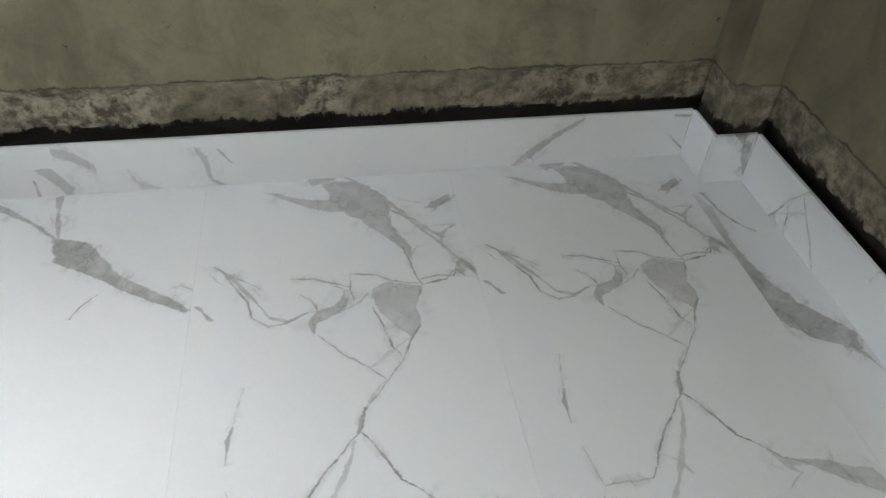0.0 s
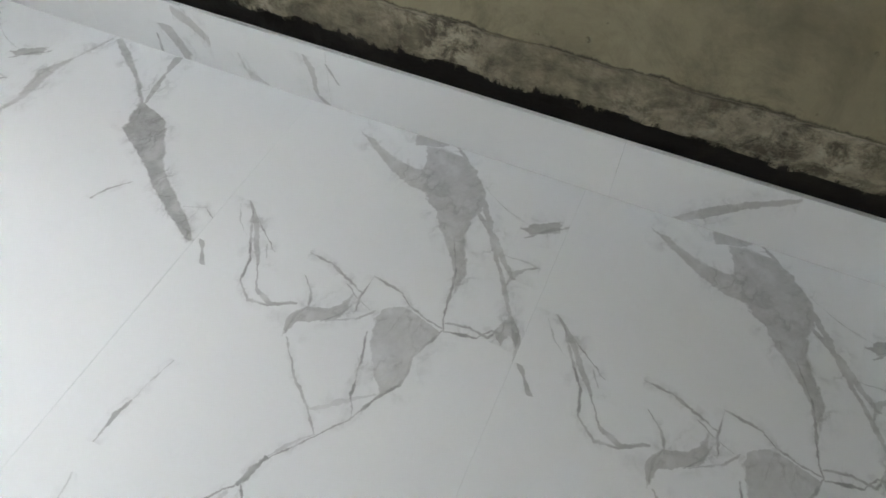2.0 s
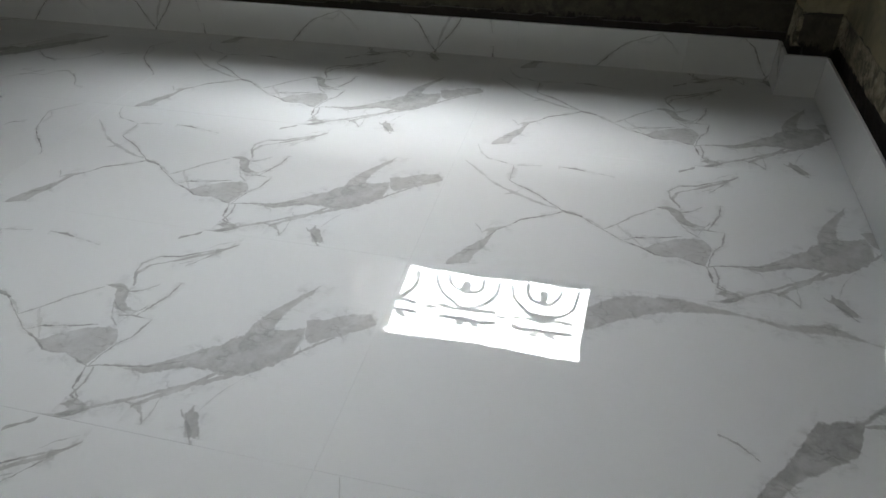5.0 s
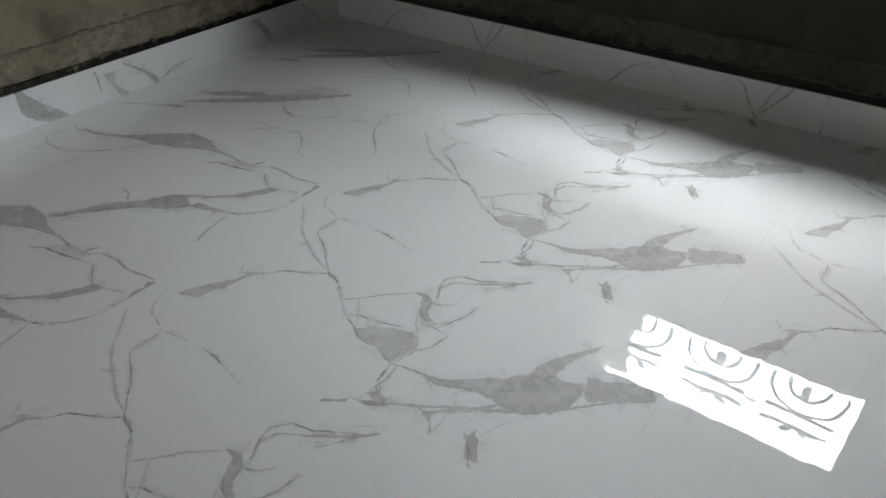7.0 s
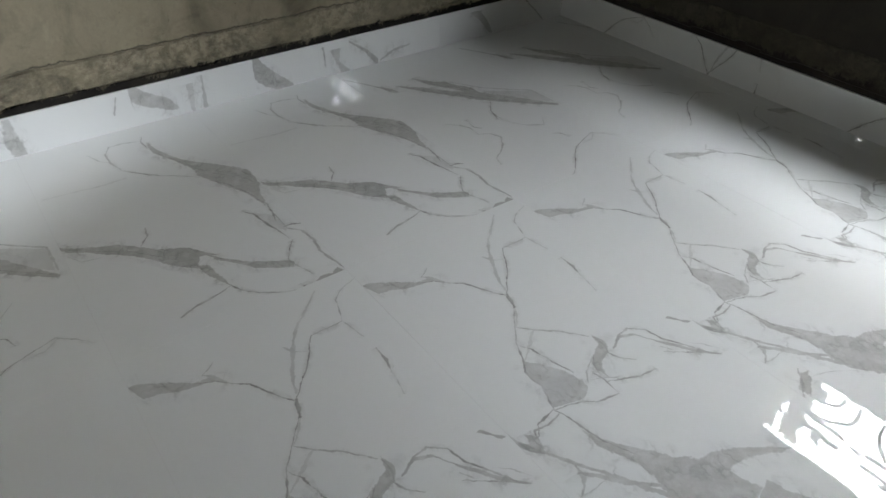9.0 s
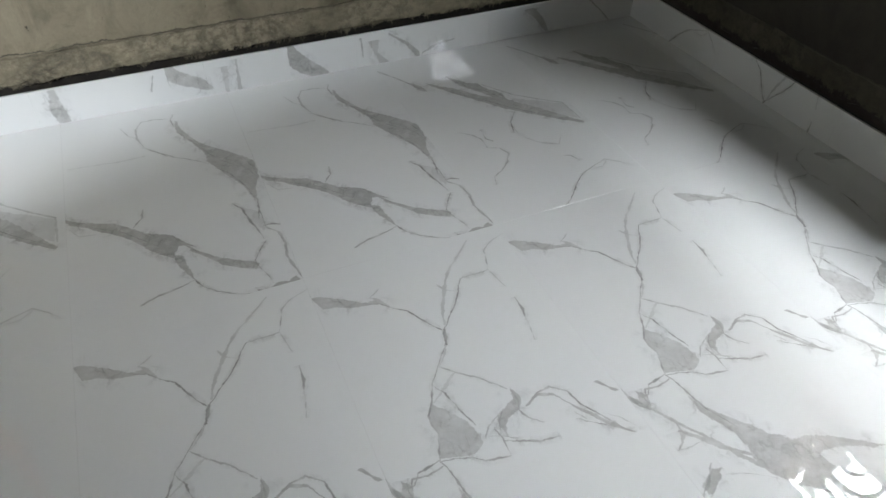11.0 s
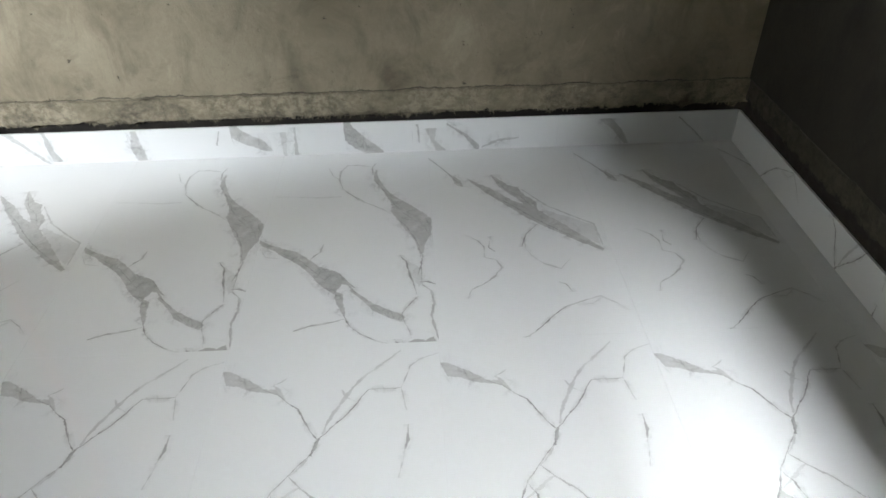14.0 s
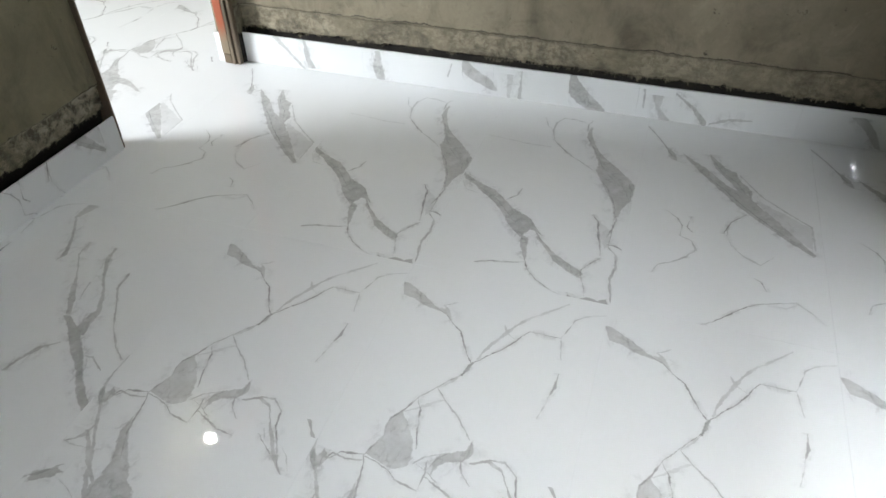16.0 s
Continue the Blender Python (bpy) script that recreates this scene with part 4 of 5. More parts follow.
PRINT_A = marble("marble_print_a", STROKES_A)
PRINT_B = marble("marble_print_b", STROKES_B)
PRINT_C = marble("marble_print_c", STROKES_C)
PRINT_D = marble("marble_print_d", STROKES_D)
PRINT_E = marble("marble_print_e", STROKES_E)
PRINT_F = marble("marble_print_f", STROKES_F)
PRINT_G = marble("marble_print_g", STROKES_G, 0.05, 34.0)
PRINT_H = marble("marble_print_h", STROKES_H, 0.06, 34.0)
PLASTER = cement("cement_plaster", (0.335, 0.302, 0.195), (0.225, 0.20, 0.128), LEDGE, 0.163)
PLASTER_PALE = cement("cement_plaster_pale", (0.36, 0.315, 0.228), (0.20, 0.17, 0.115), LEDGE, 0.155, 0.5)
# plaster with shade put into its colour, for surfaces turned from the light
PLASTER_SHADED = cement("cement_plaster_shaded", (0.058, 0.051, 0.038), (0.028, 0.025, 0.019), LEDGE, 0.172, 0.12)
CEILING = cement("cement_ceiling", (0.19, 0.18, 0.16), (0.12, 0.115, 0.10))
PLASTER_PLAIN = cement("cement_plain", (0.40, 0.38, 0.33), (0.28, 0.26, 0.22))
MORTAR = plain("grey_grout", (0.74, 0.735, 0.73), 0.85, 0, 60, 0.3, 0.3)
WOOD = plain("red_oxide_wood", (0.36, 0.085, 0.03), 0.55, 0, 14, 0.4, 0.3)


def worn_paint(name, colour, bare, height):
    """Paint that has rubbed off unevenly towards the foot."""
    m, nt, bsdf = material(name)
    tc = nt.nodes.new("ShaderNodeTexCoord").outputs["Object"]
    n, _ = noise_tex(nt, scaled(nt, tc, (1.0, 1.0, 0.25)), 40.0, 6.0, 0.7)
    z = nt.nodes.new("ShaderNodeSeparateXYZ")
    nt.links.new(tc, z.inputs[0])
    keep = maths(nt, "ADD", maths(nt, "MULTIPLY", maths(nt, "SUBTRACT", z.outputs[2], height), 9.0), maths(nt, "MULTIPLY_ADD", n, 1.6, -0.3), clamp=True)
    wood = mixed(nt, n, tuple(0.45 * c for c in bare) + (1,), (*bare, 1))
    paint = mixed(nt, n, tuple(0.6 * c for c in colour) + (1,), (*colour, 1))
    nt.links.new(mixed(nt, keep, wood, paint), bsdf.inputs["Base Color"])
    bsdf.inputs["Roughness"].default_value = 0.6
    bump(nt, bsdf, n, 0.4, 0.003)
    return m


def thin_cloth(name, colour):
    """Thin woven cloth that lets daylight through."""
    m, nt, bsdf = material(name)
    tc = nt.nodes.new("ShaderNodeTexCoord").outputs["Object"]
    n, _ = noise_tex(nt, tc, 14.0, 5.0, 0.65)
    shade = mixed(nt, n, tuple(0.75 * c for c in colour) + (1,), (*colour, 1))
    nt.links.new(shade, bsdf.inputs["Base Color"])
    bsdf.inputs["Roughness"].default_value = 0.9
    glow = nt.nodes.new("ShaderNodeBsdfTranslucent")
    nt.links.new(shade, glow.inputs["Color"])
    both = nt.nodes.new("ShaderNodeMixShader")
    both.inputs[0].default_value = 0.6
    nt.links.new(bsdf.outputs[0], both.inputs[1]), nt.links.new(glow.outputs[0], both.inputs[2])
    sink = [x for x in nt.nodes if x.type == "OUTPUT_MATERIAL"][0]
    nt.links.new(both.outputs[0], sink.inputs["Surface"])
    return m


WOOD_WORN = worn_paint("worn_red_oxide_wood", (0.37, 0.085, 0.03), (0.30, 0.23, 0.15), 0.16)
WOOD_STRIP = worn_paint("bare_wood_strip", (0.13, 0.095, 0.06), (0.24, 0.185, 0.125), 0.12)
WOOD_RAW = plain("weathered_wood", (0.20, 0.15, 0.10), 0.8, 0, 18, 0.55, 0.5)
IRON = plain("painted_iron", (0.055, 0.055, 0.06), 0.5, 0.3, 30, 0.3, 0.2)
CLOTH = thin_cloth("white_sheet", (0.75, 0.73, 0.67))
BULB = glowing("lit_bulb", (0.93, 0.97, 1.0), 200)
PLASTIC = plain("white_plastic", (0.7, 0.69, 0.65), 0.45, 0, 10, 0.1, 0.1)
EARTH = plain("dusty_ground", (0.30, 0.27, 0.22), 0.95, 0, 3, 0.4, 0.5)


# ---- mesh helpers ----
def part(name, bm, mat, parent=None, label=""):
    me = bpy.data.meshes.new(name)
    bm.to_mesh(me)
    bm.free()
    me.materials.append(mat)
    ob = new(name, me)
    ob.parent = parent
    if label:
        ob["label"] = label
    return ob


def box(bm, x0, y0, z0, x1, y1, z1, bevel=0.0):
    m = Matrix.LocRotScale(((x0 + x1) / 2, (y0 + y1) / 2, (z0 + z1) / 2), None, (x1 - x0, y1 - y0, z1 - z0))
    r = bmesh.ops.create_cube(bm, size=1, matrix=m)
    if bevel:
        es = list({e for v in r["verts"] for e in v.link_edges})
        bmesh.ops.bevel(bm, geom=es, offset=bevel, segments=2, affect="EDGES")


def empty(name, at=(0, 0, 0)):
    ob = new(name)
    ob.location = at
    ob.empty_display_size = 0.05
    return ob


def tile_mesh(name, u0, u1, v0, v1, thick, mat, shift=(0, 0), upright=False, edge=0.0012):
    """One tile. u across, v down the print, in metres; flat on the floor (x = u, y = -v, top at z 0) or upright (x = u, z up)."""
    e = edge
    rings = [((u0, u1, v0, v1), -thick), ((u0, u1, v0, v1), -e), ((u0 + e, u1 - e, v0 + e, v1 - e), 0.0)]
    verts, faces = [], []
    for (a, b, c, d), z in rings:
        for u, v in ((a, d), (b, d), (b, c), (a, c)):
            verts.append((u, z, v1 - v) if upright else (u, -v, z))
    for r in range(2):
        for k in range(4):
            n = (k + 1) % 4
            faces.append((r * 4 + k, r * 4 + n, r * 4 + 4 + n, r * 4 + 4 + k))
    faces += [(8, 9, 10, 11), (3, 2, 1, 0)]
    if upright:
        verts = [(x, -y, z) for x, y, z in verts]
    me = bpy.data.meshes.new(name)
    me.from_pydata(verts, [], faces)
    uv = me.uv_layers.new(name="print")
    for loop in me.loops:
        x, y, z = verts[loop.vertex_index]
        vv = (v1 - z) if upright else -y
        uv.data[loop.index].uv = (x + shift[0], vv + shift[1])
    me.materials.append(mat)
    return me


# ---- floor ----
def floor_tiles(owner, x0, x1, y0, y1, prints, ox=0.0, oy=0.0):
    """Tiles of one lattice, cut at the walls. prints(column, row) gives the print."""
    gap = 0.00008
    made = {}
    for col in range(math.floor((x0 - ox) / TILE_W), math.ceil((x1 - ox) / TILE_W)):
        for row in range(math.floor((oy - y1) / TILE_L), math.ceil((oy - y0) / TILE_L)):
            tx, ty = ox + col * TILE_W, oy - row * TILE_L
            u0, u1 = max(x0 - tx, 0) + gap, min(x1 - tx, TILE_W) - gap
            v0, v1 = max(ty - y1, 0) + gap, min(ty - y0, TILE_L) - gap
            if u1 - u0 < 0.01 or v1 - v0 < 0.01:
                continue
            mat = prints(col, row)
            key = (round(u0, 3), round(u1, 3), round(v0, 3), round(v1, 3), mat.name)
            if key not in made:
                made[key] = tile_mesh("tile", u0, u1, v0, v1, 0.009, mat, edge=0.0003)
            ob = new("tile", made[key])
            ob.location = (tx, ty, random.uniform(-0.0001, 0.0001))
            ob.parent = owner


def slab(name, x0, y0, z0, x1, y1, z1, mat, label, kind="structure", category=""):
    bm = bmesh.new()
    box(bm, x0, y0, z0, x1, y1, z1)
    return tagged(part(name, bm, mat), label, category or name.split("_")[0], "", kind)


def room_print(col, row):
    if row == -1:
        return PRINT_B if col in (0, 1) else PRINT_C
    if col == -2:
        return PRINT_F if row == 1 else PRINT_A
    if row == 0 and col == -1:
        return PRINT_E
    if row == 1 and col == 1:
        return PRINT_D
    return PRINT_A


OUT = 0.06
floor = slab("floor", WALL_D - 0.1, WALL_A - OUT, -0.12, WALL_B + OUT, WALL_C + OUT, -0.0012, MORTAR, "grey grout bed under polished white marble-print tiles")
floor_next = slab("floor_next_room", -3.6, -1.9, -0.12, WALL_D - 0.1005, 2.9, -0.0012, MORTAR, "grey grout bed under pale tiles of the next room")

# ---- walls ----
def wall_panel(name, start, end, z0, z1, mats, label, thick=THICK, ledge=True, rag=(), seed=0.0, step=0.022):
    """A plastered wall with the room on the right of start -> end. Below the ledge the plaster is hacked off and set back."""
    a, b = Vector(start), Vector(end)
    length = (b - a).length
    along = (b - a).normalized()
    back = Vector((-along.y, along.x))
    ns = max(2, int(length / step))
    if z0 < 0.3 and ledge:
        low = [0.0, 0.1, 0.125, 0.14, 0.15, 0.16, 0.17, 0.18, 0.19, 0.2, 0.21, 0.22, 0.232, 0.244, 0.254, 0.262, 0.27, 0.278, 0.288, 0.3, 0.32, 0.36, 0.42, 0.5]
        zs = [z for z in low] + [0.5 + (z1 - 0.5) * k / 12 for k in range(1, 13)]
    else:
        zs = [z0 + (z1 - z0) * k / 8 for k in range(9)]
    verts, faces = [], []
    for i in range(ns + 1):
        s = length * i / ns
        p = a + along * s
        for z in zs:
            w = Vector((p.x * 1.0 + seed, p.y * 1.0, z))
            wave = noise.noise(w * 0.9) * 0.006 + noise.noise(w * 4.0) * 0.0012
            depth = 0.020 + wave
            if ledge and z0 < 0.3:
                edge = LEDGE + 0.010 * noise.noise(Vector((s * 2.3 + seed, 3.1, 0))) + 0.006 * noise.noise(Vector((s * 14.0, 1.7, seed)))
                if z < edge:
                    rough = noise.fractal(w * 13.0, 0.7, 2.0, 4) * 0.0055
                    slope = min(1.0, (edge - z) / 0.012)
                    depth += slope * (0.010 + abs(rough)) + 0.012 * max(0.0, (0.185 - z) / 0.05) * 0.8
                    if z < 0.155 + 0.022 * noise.noise(Vector((s * 7.0, seed, 5.0))):
                        depth += 0.016
            zz = z
            for side, amount in rag:
                # ragged edge of the broken plaster round an opening
                if side == "top" and z == zs[-1] or side == "bottom" and z == zs[0]:
                    zz += amount * noise.fractal(Vector((s * 16.0, seed, 9.0)), 0.8, 2.0, 3)
            verts.append((p.x + back.x * depth, p.y + back.y * depth, zz))
    nz = len(zs)
    for i in range(ns):
        for k in range(nz - 1):
            faces.append((i * nz + k, (i + 1) * nz + k, (i + 1) * nz + k + 1, i * nz + k + 1))
    # sides, top and back close the slab
    ring = [i * nz for i in range(ns + 1)] + [ns * nz + k for k in range(1, nz)] + [i * nz + nz - 1 for i in range(ns - 1, -1, -1)] + [k for k in range(nz - 2, 0, -1)]
    base = len(verts)
    for r in ring:
        x, y, z = verts[r]
        t = (Vector((x, y)) - a).dot(along)
        p = a + along * t + back * thick
        verts.append((p.x, p.y, z))
    n = len(ring)
    for k in range(n):
        j = (k + 1) % n
        faces.append((ring[k], base + k, base + j, ring[j]))
    faces.append(tuple(base + k for k in range(n))[::-1])
    me = bpy.data.meshes.new(name)
    me.from_pydata(verts, [], faces)
    me.materials.append(mats)
    ob = new(name, me)
    return tagged(ob, label, "wall", "", "structure")


MATS = PLASTER
CEMENT = "bare grey-brown cement plaster, hacked rough above the skirting"
COL = 0.128
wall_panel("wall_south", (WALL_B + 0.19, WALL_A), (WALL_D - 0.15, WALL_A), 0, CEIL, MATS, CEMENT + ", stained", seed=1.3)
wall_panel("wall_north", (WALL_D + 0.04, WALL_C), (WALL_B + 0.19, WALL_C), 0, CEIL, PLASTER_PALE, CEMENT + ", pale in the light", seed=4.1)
# the window wall, in four pieces round the opening, all in the shaded plaster
W0, W1 = WIN_Y - WIN_W / 2, WIN_Y + WIN_W / 2
wall_panel("wall_east_sill", (WALL_B, WALL_C + 0.1), (WALL_B, WALL_A - 0.1), 0, SILL, PLASTER_SHADED, CEMENT + ", under the window", thick=THICK_B, seed=7.7)
wall_panel("wall_east_north", (WALL_B, WALL_C + 0.1), (WALL_B, W1), SILL, LINTEL, PLASTER_SHADED, "bare cement plaster beside the window", thick=THICK_B, seed=7.9)
wall_panel("wall_east_south", (WALL_B, W0), (WALL_B, WALL_A - 0.1), SILL, LINTEL, PLASTER_SHADED, "bare cement plaster beside the window", thick=THICK_B, seed=8.3)
wall_panel("wall_east_lintel", (WALL_B, WALL_C + 0.1), (WALL_B, WALL_A - 0.1), LINTEL, CEIL, PLASTER_SHADED, "bare cement plaster over the window, broken edge", rag=(("bottom", -0.006),), thick=THICK_B, seed=8.8, step=0.012)
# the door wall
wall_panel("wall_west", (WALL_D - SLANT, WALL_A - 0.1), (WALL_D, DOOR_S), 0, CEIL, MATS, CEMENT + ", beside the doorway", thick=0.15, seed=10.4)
wall_panel("wall_west_lintel", (WALL_D, DOOR_S), (WALL_D, WALL_C + 0.15), DOOR_H, CEIL, MATS, "bare cement plaster over the doorway", thick=0.15, ledge=False, seed=11.2)
# corner columns; the southeast face has the shade in its colour
wall_panel("column_southeast_side", (WALL_B - 0.13, WALL_A + COL - 0.02), (WALL_B - 0.13, WALL_A - 0.08), 0, CEIL, MATS, "corner column side, bare cement", thick=0.14, seed=12.1)
wall_panel("column_southeast_front", (WALL_B + 0.08, WALL_A + COL), (WALL_B - 0.11, WALL_A + COL), 0, CEIL, PLASTER_SHADED, "corner column face, bare cement", thick=0.14, seed=13.7)
wall_panel("column_southwest_side", (WALL_D + 0.07, WALL_A - 0.08), (WALL_D + 0.07, WALL_A + COL - 0.02), 0, CEIL, MATS, "corner column side, bare cement, chipped edge", thick=0.14, seed=14.1)
wall_panel("column_southwest_front", (WALL_D + 0.05, WALL_A + COL), (WALL_D - 0.14, WALL_A + COL), 0, CEIL, MATS, "corner column face, bare cement, chipped", thick=0.14, seed=15.7)
slab("ceiling", -3.6, WALL_A - 0.3, CEIL, WALL_B + 0.3, 2.9, CEIL + 0.12, CEILING, "bare grey cement ceiling slab")

# ---- next room ----
slab("wall_next_south", -3.6, -1.9, -0.1, WALL_D - 0.17, -1.75, CEIL, PLASTER_PLAIN, "plain cement wall of the next room")
slab("wall_next_north", -3.6, 2.75, -0.1, WALL_B, 2.9, CEIL, PLASTER_PLAIN, "plain cement wall of the next room")
slab("wall_next_east", WALL_D - 0.072, WALL_C + 0.19, -0.1, WALL_D - 0.01, 2.75, CEIL, PLASTER_PLAIN, "cement wall beyond the doorway")
for nm, lo, hi, za, zb in (("a", -1.75, -1.5, 0, CEIL), ("b", -0.4, 2.75, 0, CEIL), ("c", -1.5, -0.4, 0, 0.95), ("d", -1.5, -0.4, 2.15, CEIL)):
    slab("wall_next_west_" + nm, -3.6, lo, za - 0.1 if za == 0 else za, -3.4, hi, zb, PLASTER_PLAIN, "plain cement wall round the next room's window")

slab("ground", -400, -400, -0.5, 400, 400, -0.121, EARTH, "dusty ground outside", category="ground")

# ---- skirting ----
def skirting(name, start, end, mat, shift, label, piece=0.6):
    """Tiles set upright along a wall; the room lies to the right of start -> end."""
    owner = tagged(empty(name), label, "skirting", "", "structure")
    a, b = Vector(start), Vector(end)
    length, along = (b - a).length, (b - a).normalized()
    turn = math.atan2(along.y, along.x)
    s, k = 0.0, 0
    while s < length - 0.004:
        e = min(s + piece, length)
        me = tile_mesh("skirting_tile", 0.0001, e - s - 0.0001, 0.0, SKIRT - 0.0002, 0.009, mat[k % len(mat)], (s, 0.0) if shift is None else shift[k % len(shift)], upright=True, edge=0.0004)
        ob = new("skirting_tile", me)
        p = a + along * s
        ob.matrix_basis = Matrix.Translation((p.x, p.y, 0.0002)) @ Matrix.Rotation(turn, 4, "Z")
        ob.parent = owner
        s, k = e, k + 1


SK = "white marble-print skirting tiles with a raw top edge"
skirting("skirting_south", (WALL_B - 0.13, WALL_A), (WALL_D + 0.07, WALL_A), (PRINT_H,), None, SK)
skirting("skirting_north", (WALL_D + 0.048, WALL_C), (WALL_B, WALL_C), (PRINT_G,), None, SK)
skirting("skirting_east", (WALL_B, WALL_C), (WALL_B, WALL_A + COL), (PRINT_C, PRINT_A), ((0.0, 1.03), (0.0, 0.2)), SK)
skirting("skirting_west", (WALL_D - SLANT, WALL_A + COL), (WALL_D, DOOR_S), (PRINT_A, PRINT_C), ((0.0, 0.42), (0.0, 0.7)), SK)
skirting("skirting_column_se_side", (WALL_B - 0.13, WALL_A + COL), (WALL_B - 0.13, WALL_A), (PRINT_A,), ((0.4, 0.8),), SK)
skirting("skirting_column_se_front", (WALL_B, WALL_A + COL), (WALL_B - 0.13, WALL_A + COL), (PRINT_A,), ((0.45, 0.7),), SK)
skirting("skirting_column_sw_side", (WALL_D + 0.07, WALL_A), (WALL_D + 0.07, WALL_A + COL - 0.013), (PRINT_A,), ((0.4, 0.8),), SK)
skirting("skirting_column_sw_front", (WALL_D + 0.07, WALL_A + COL), (WALL_D - SLANT, WALL_A + COL), (PRINT_B,), ((0.2, 0.95),), SK)

# ---- floor pieces ----
floor_tiles(floor, WALL_D - 0.1, WALL_B, WALL_A, WALL_C, room_print)
floor_tiles(floor_next, -3.4, WALL_D - 0.1, -1.75, 2.75, lambda c, r: PRINT_A if (c + r) % 3 else PRINT_B, ox=WALL_D - 0.1 - 0.6, oy=0.55)


# ---- doorway ----
def door_frame():
    """A wooden frame set in the doorway: two rebated posts and a head; the posts' feet are bare and worn."""
    ob = tagged(empty("door_frame", (WALL_D - 0.06, (DOOR_S + DOOR_N) / 2, 0)), "red-oxide painted wooden door frame, feet bare and worn", "door frame")
    base = ob.location

    def post(y0, y1, paint, edge, left=0.018):
        """A post with its worn foot and, on the room side, a bare strip that covers the plaster's edge."""
        a, b = y0 - base.y, y1 - base.y
        bm = bmesh.new()
        box(bm, left, a, 0.05, 0.062, b, DOOR_H, 0.003)
        p = part("post", bm, paint, ob)
        bm = bmesh.new()
        box(bm, left + 0.001, a + 0.001, 0.001, 0.061, b - 0.001, 0.051, 0.004)
        part("foot", bm, WOOD_RAW, p, "bare weathered wooden foot of the post")
        if edge:
            for x0, x1, out in ((0.063, 0.082, 0.004), (0.083, 0.104, -0.004)):
                bm = bmesh.new()
                box(bm, x0, a - out, 0.002, x1, b, DOOR_H, 0.003)
                part("strip", bm, WOOD_STRIP, p, "bare brown wooden strip, stained with cement")

    post(DOOR_S + 0.001, DOOR_S + 0.010, WOOD_RAW, False, -0.05)
    post(DOOR_N - 0.030, DOOR_N, WOOD_WORN, True)
    bm = bmesh.new()
    box(bm, 0.004, DOOR_S + 0.011 - base.y, DOOR_H - 0.06, 0.061, DOOR_N - 0.031 - base.y, DOOR_H - 0.001, 0.003)
    part("head", bm, WOOD, ob)


door_frame()
# end of the north wall that carries the frame
slab("wall_north_jamb", WALL_D - 0.072, DOOR_N + 0.002, 0.0, WALL_D + 0.046, WALL_C + 0.19, DOOR_H, PLASTER_PALE, "cement jamb behind the door frame", category="wall")
skirting("skirting_jamb", (WALL_D - 0.082, DOOR_N - 0.01), (WALL_D - 0.046, DOOR_N - 0.01), (PRINT_C,), ((0.1, 0.0),), "short white skirting tile beside the door frame")
skirting("skirting_next", (WALL_D - 0.082, 2.75), (WALL_D - 0.082, DOOR_N - 0.01), (PRINT_A,), ((0.0, 0.5),), "white skirting tiles of the next room")


# ---- window ----
def ring(bm, y, z, r, a0, a1, half, depth):
    """A flat iron bar bent to an arc in the plane of the wall."""
    n = 20
    rows = []
    for k in range(n + 1):
        a = radians(a0 + (a1 - a0) * k / n)
        c, s = math.cos(a), math.sin(a)
        rows.append([bm.verts.new((dx, y + c * (r + dr), z + s * (r + dr))) for dr, dx in ((-half, 0), (half, 0), (half, depth), (-half, depth))])
    for p, q in zip(rows, rows[1:]):
        for k in range(4):
            bm.faces.new((p[k], p[(k + 1) % 4], q[(k + 1) % 4], q[k]))
    bm.faces.new(rows[0]), bm.faces.new(rows[-1][::-1])


def leaf(bm, y, z, length, width, turn):
    pts = [(0, 0), (0.3, 0.5), (0.62, 0.42), (1, 0), (0.62, -0.42), (0.3, -0.5)]
    c, s = math.cos(turn), math.sin(turn)
    front, back = [], []
    for a, b in pts:
        dy, dz = a * length * c - b * width * s, a * length * s + b * width * c
        front.append(bm.verts.new((-0.002, y + dy, z + dz)))
        back.append(bm.verts.new((0.004, y + dy, z + dz)))
    bm.faces.new(front), bm.faces.new(back[::-1])
    for k in range(6):
        j = (k + 1) % 6
        bm.faces.new((front[k], back[k], back[j], front[j]))


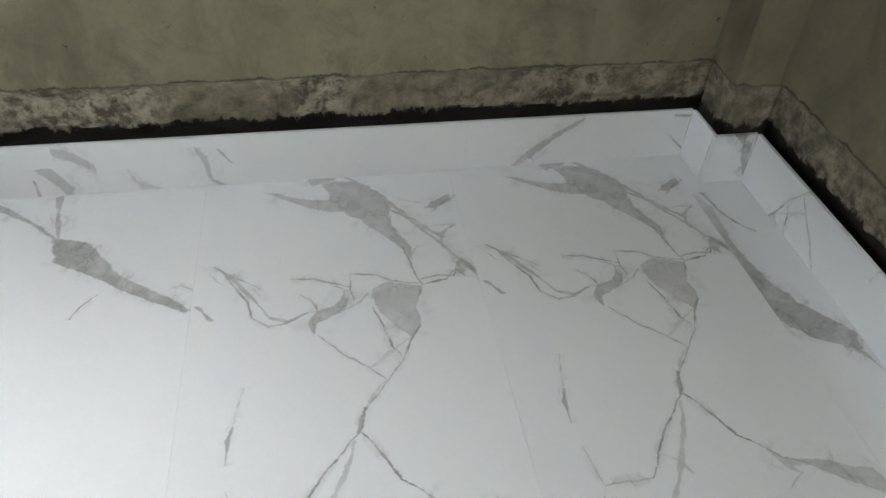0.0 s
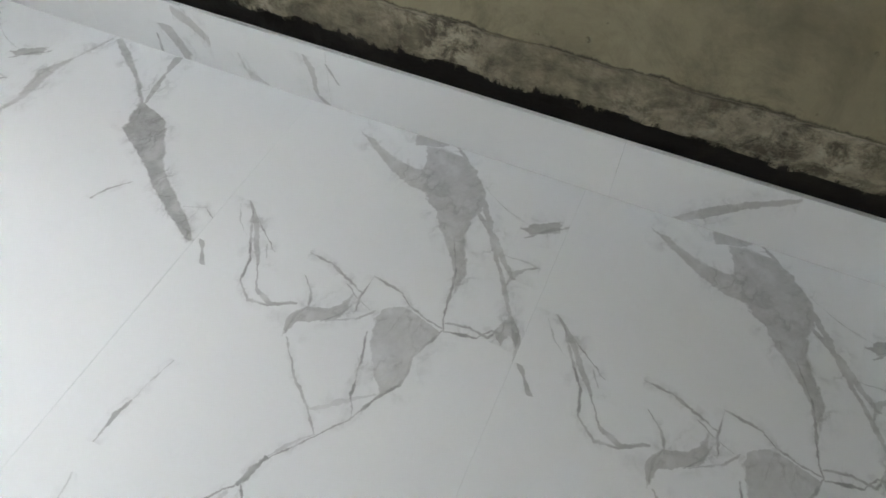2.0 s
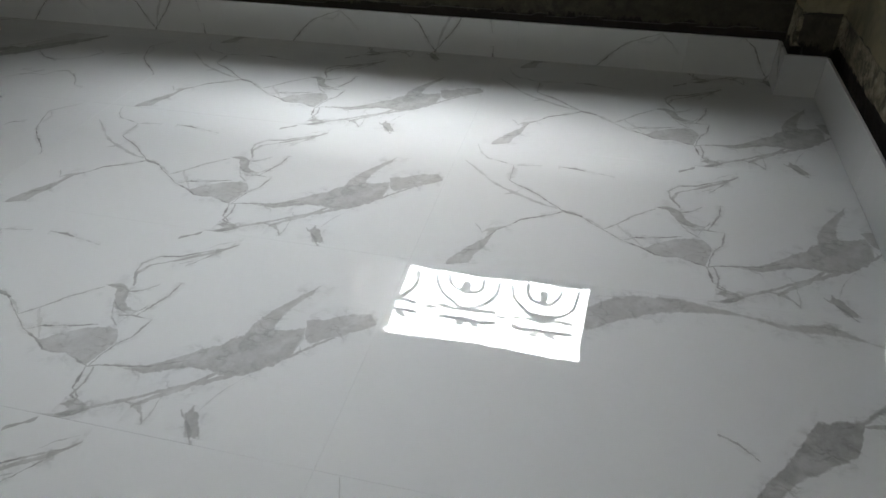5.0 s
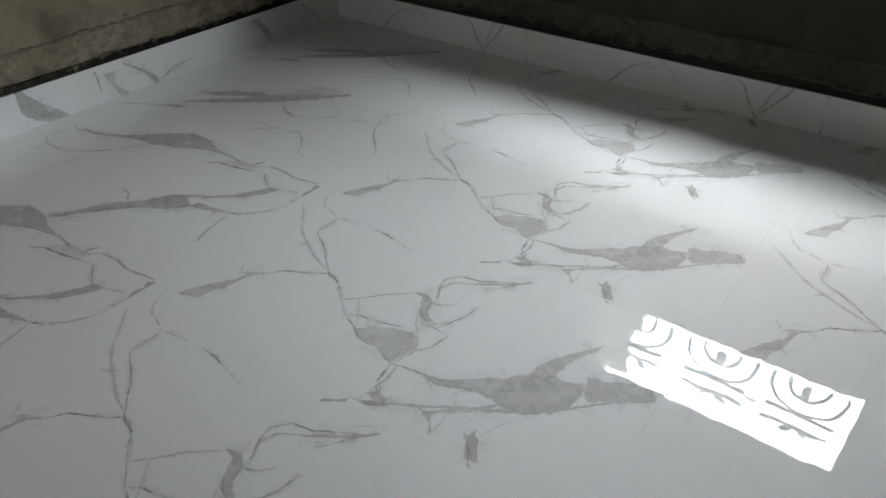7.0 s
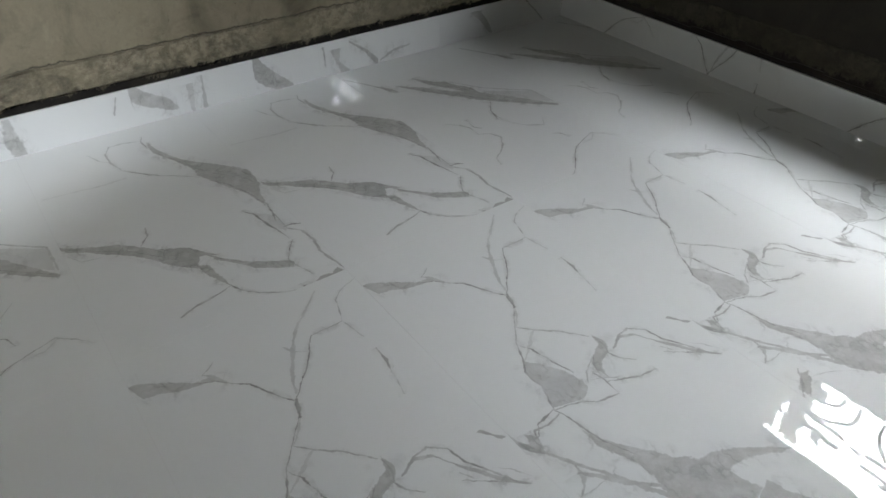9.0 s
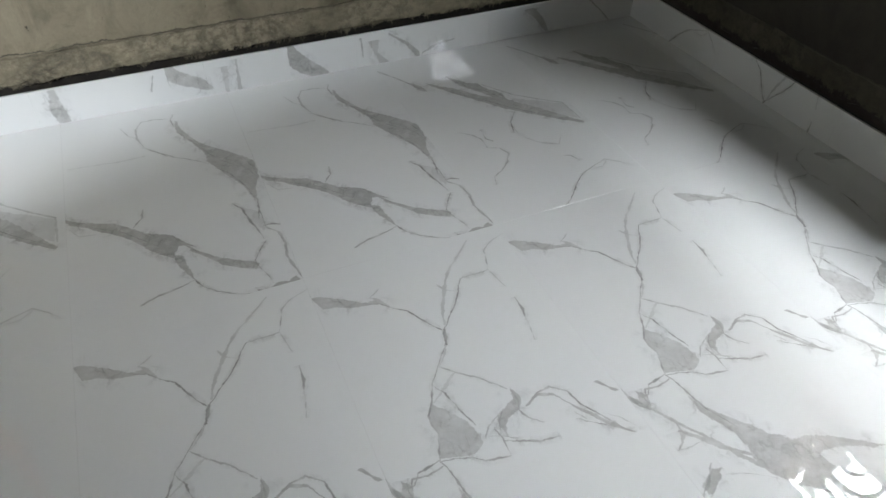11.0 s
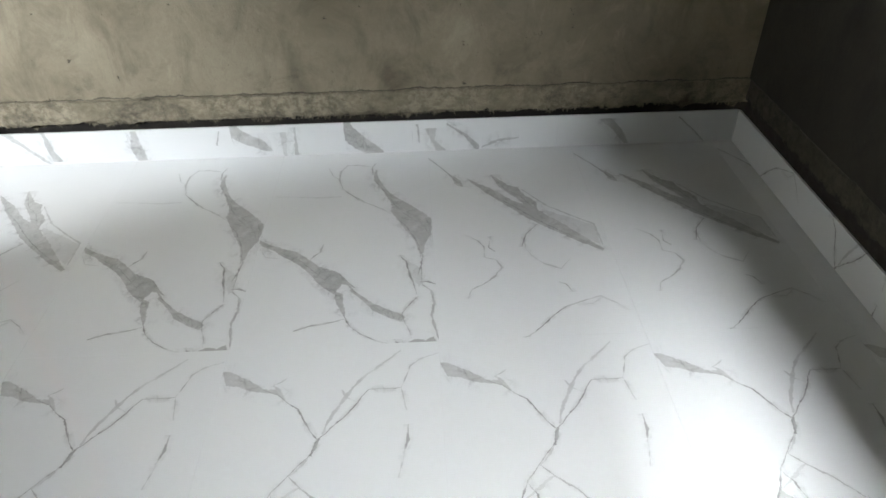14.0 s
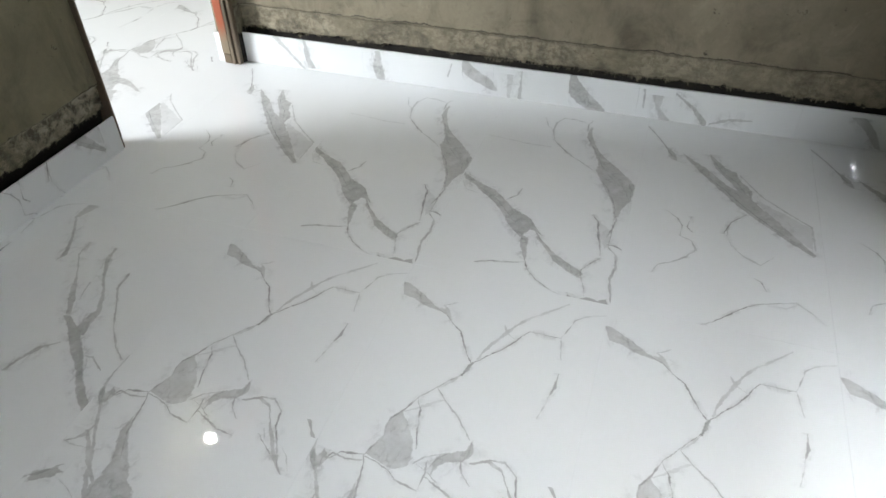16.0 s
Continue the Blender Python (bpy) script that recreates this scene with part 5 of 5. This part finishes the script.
def window_grille():
    """Three repeats of two flat rails with arches under them and a pair of leaves over them, hung on thin uprights."""
    x = WALL_B + 0.10
    ob = tagged(empty("window_grille", (x, WIN_Y, SILL)), "dark painted iron window grille with rings, rails and leaves", "window grille")
    for y in (-1.449, -1.065, -0.655):
        yy = y - WIN_Y
        for z in (1.378, 1.452):
            bm = bmesh.new()
            box(bm, -0.004, yy - 0.155, z - SILL - 0.0095, 0.006, yy + 0.150, z - SILL + 0.0095, 0.001)
            part("rail", bm, IRON, ob)
        bm = bmesh.new()
        ring(bm, yy - 0.008, 1.205 - SILL, 0.158, -12, 192, 0.0085, 0.005)
        part("outer_ring", bm, IRON, ob)
        bm = bmesh.new()
        ring(bm, yy - 0.004, 1.19 - SILL, 0.083, -15, 195, 0.0085, 0.005)
        part("inner_ring", bm, IRON, ob)
        bm = bmesh.new()
        box(bm, -0.003, yy - 0.022, 1.195 - SILL, 0.005, yy + 0.018, 1.258 - SILL, 0.002)
        part("boss", bm, IRON, ob)
        for side in (-1, 1):
            bm = bmesh.new()
            leaf(bm, yy - 0.01 + side * 0.012, 1.462 - SILL, 0.075, 0.032, math.pi / 2 - side * 1.0)
            part("leaf", bm, IRON, ob)
    for y in (-1.248, -0.878):
        for z in (1.40,):
            bm = bmesh.new()
            box(bm, -0.003, y - WIN_Y - 0.03, z - SILL - 0.009, 0.004, y - WIN_Y + 0.03, z - SILL + 0.009, 0.001)
            part("link", bm, IRON, ob)
    for y in (-1.248, -0.878, -0.46, -1.64):
        bm = bmesh.new()
        box(bm, 0.006, y - WIN_Y - 0.002, 0.0, 0.009, y - WIN_Y + 0.002, LINTEL - SILL, 0.0)
        part("upright", bm, IRON, ob)


def torn_sheet():
    """A torn white sheet hung over one end of the window."""
    x = WALL_B + 0.13
    bm = bmesh.new()
    n, m = 22, 16
    grid = []
    for i in range(n + 1):
        y = WIN_Y + WIN_W / 2 - 0.002 - 0.19 * i / n
        col = []
        for k in range(m + 1):
            z = SILL + 0.01 + (LINTEL - SILL - 0.02) * k / m
            dx = 0.010 * math.sin(i * 1.3 + 0.12 * k) + 0.006 * noise.noise(Vector((i * 0.4, k * 0.3, 2.0)))
            cut = 0.03 * noise.fractal(Vector((k * 0.5, 7.0, 0)), 0.8, 2.0, 3) * (i / n)
            col.append(bm.verts.new((x + dx, y + cut, z)))
        grid.append(col)
    for i in range(n):
        for k in range(m):
            if not (8 <= i <= 10 and k > 3):
                bm.faces.new((grid[i][k], grid[i + 1][k], grid[i + 1][k + 1], grid[i][k + 1]))
    sheet = part("torn_sheet", bm, CLOTH)
    tagged(sheet, "torn white sheet hung in the end of the window", "sheet")
    mod = sheet.modifiers.new("thickness", "SOLIDIFY")
    mod.thickness = 0.0012


window_grille()
torn_sheet()


# ---- lamps ----
def bulb_mesh(bm, c, r, n=16):
    bmesh.ops.create_uvsphere(bm, u_segments=n * 2, v_segments=20, radius=r, matrix=Matrix.Translation(c) @ Matrix.Diagonal((1, 1, 1.15, 1)))


def wall_lamp():
    ob = tagged(empty("wall_lamp", (WALL_D - 0.018, 0.12, 1.60)), "lit round bulb in a white holder on the cement wall", "lamp")
    bm = bmesh.new()
    bmesh.ops.create_cone(bm, cap_ends=True, segments=20, radius1=0.032, radius2=0.028, depth=0.02, matrix=Matrix.Translation((0.01, 0, 0.02)) @ Matrix.Rotation(radians(90), 4, "Y"))
    part("base", bm, PLASTIC, ob)
    bm = bmesh.new()
    bmesh.ops.create_cone(bm, cap_ends=True, segments=18, radius1=0.02, radius2=0.017, depth=0.066, matrix=Matrix.Translation((0.05, 0, 0.012)) @ Matrix.Rotation(radians(105), 4, "Y"))
    part("holder", bm, PLASTIC, ob)
    bm = bmesh.new()
    bulb_mesh(bm, (0.105, 0, 0.0), 0.027)
    # glowing neck added for the bright streak in the bulb's reflection
    bmesh.ops.create_cone(bm, cap_ends=True, segments=18, radius1=0.006, radius2=0.017, depth=0.05, matrix=Matrix.Translation((0.074, 0, 0.024)) @ Matrix.Rotation(radians(128), 4, "Y"))
    part("bulb", bm, BULB, ob, "glowing white bulb")


def pendant_bulb():
    ob = tagged(empty("pendant_bulb", (-2.2, 1.28, CEIL)), "lit bulb hanging on a cord in the next room", "lamp")
    bm = bmesh.new()
    bmesh.ops.create_cone(bm, cap_ends=True, segments=8, radius1=0.003, radius2=0.003, depth=0.6, matrix=Matrix.Translation((0, 0, -0.3)))
    part("cord", bm, IRON, ob)
    bm = bmesh.new()
    bmesh.ops.create_cone(bm, cap_ends=True, segments=16, radius1=0.022, radius2=0.012, depth=0.06, matrix=Matrix.Translation((0, 0, -0.62)))
    part("holder", bm, PLASTIC, ob)
    bm = bmesh.new()
    bulb_mesh(bm, (0, 0, -0.68), 0.028)
    part("bulb", bm, BULB, ob, "glowing white bulb")


wall_lamp()
pendant_bulb()
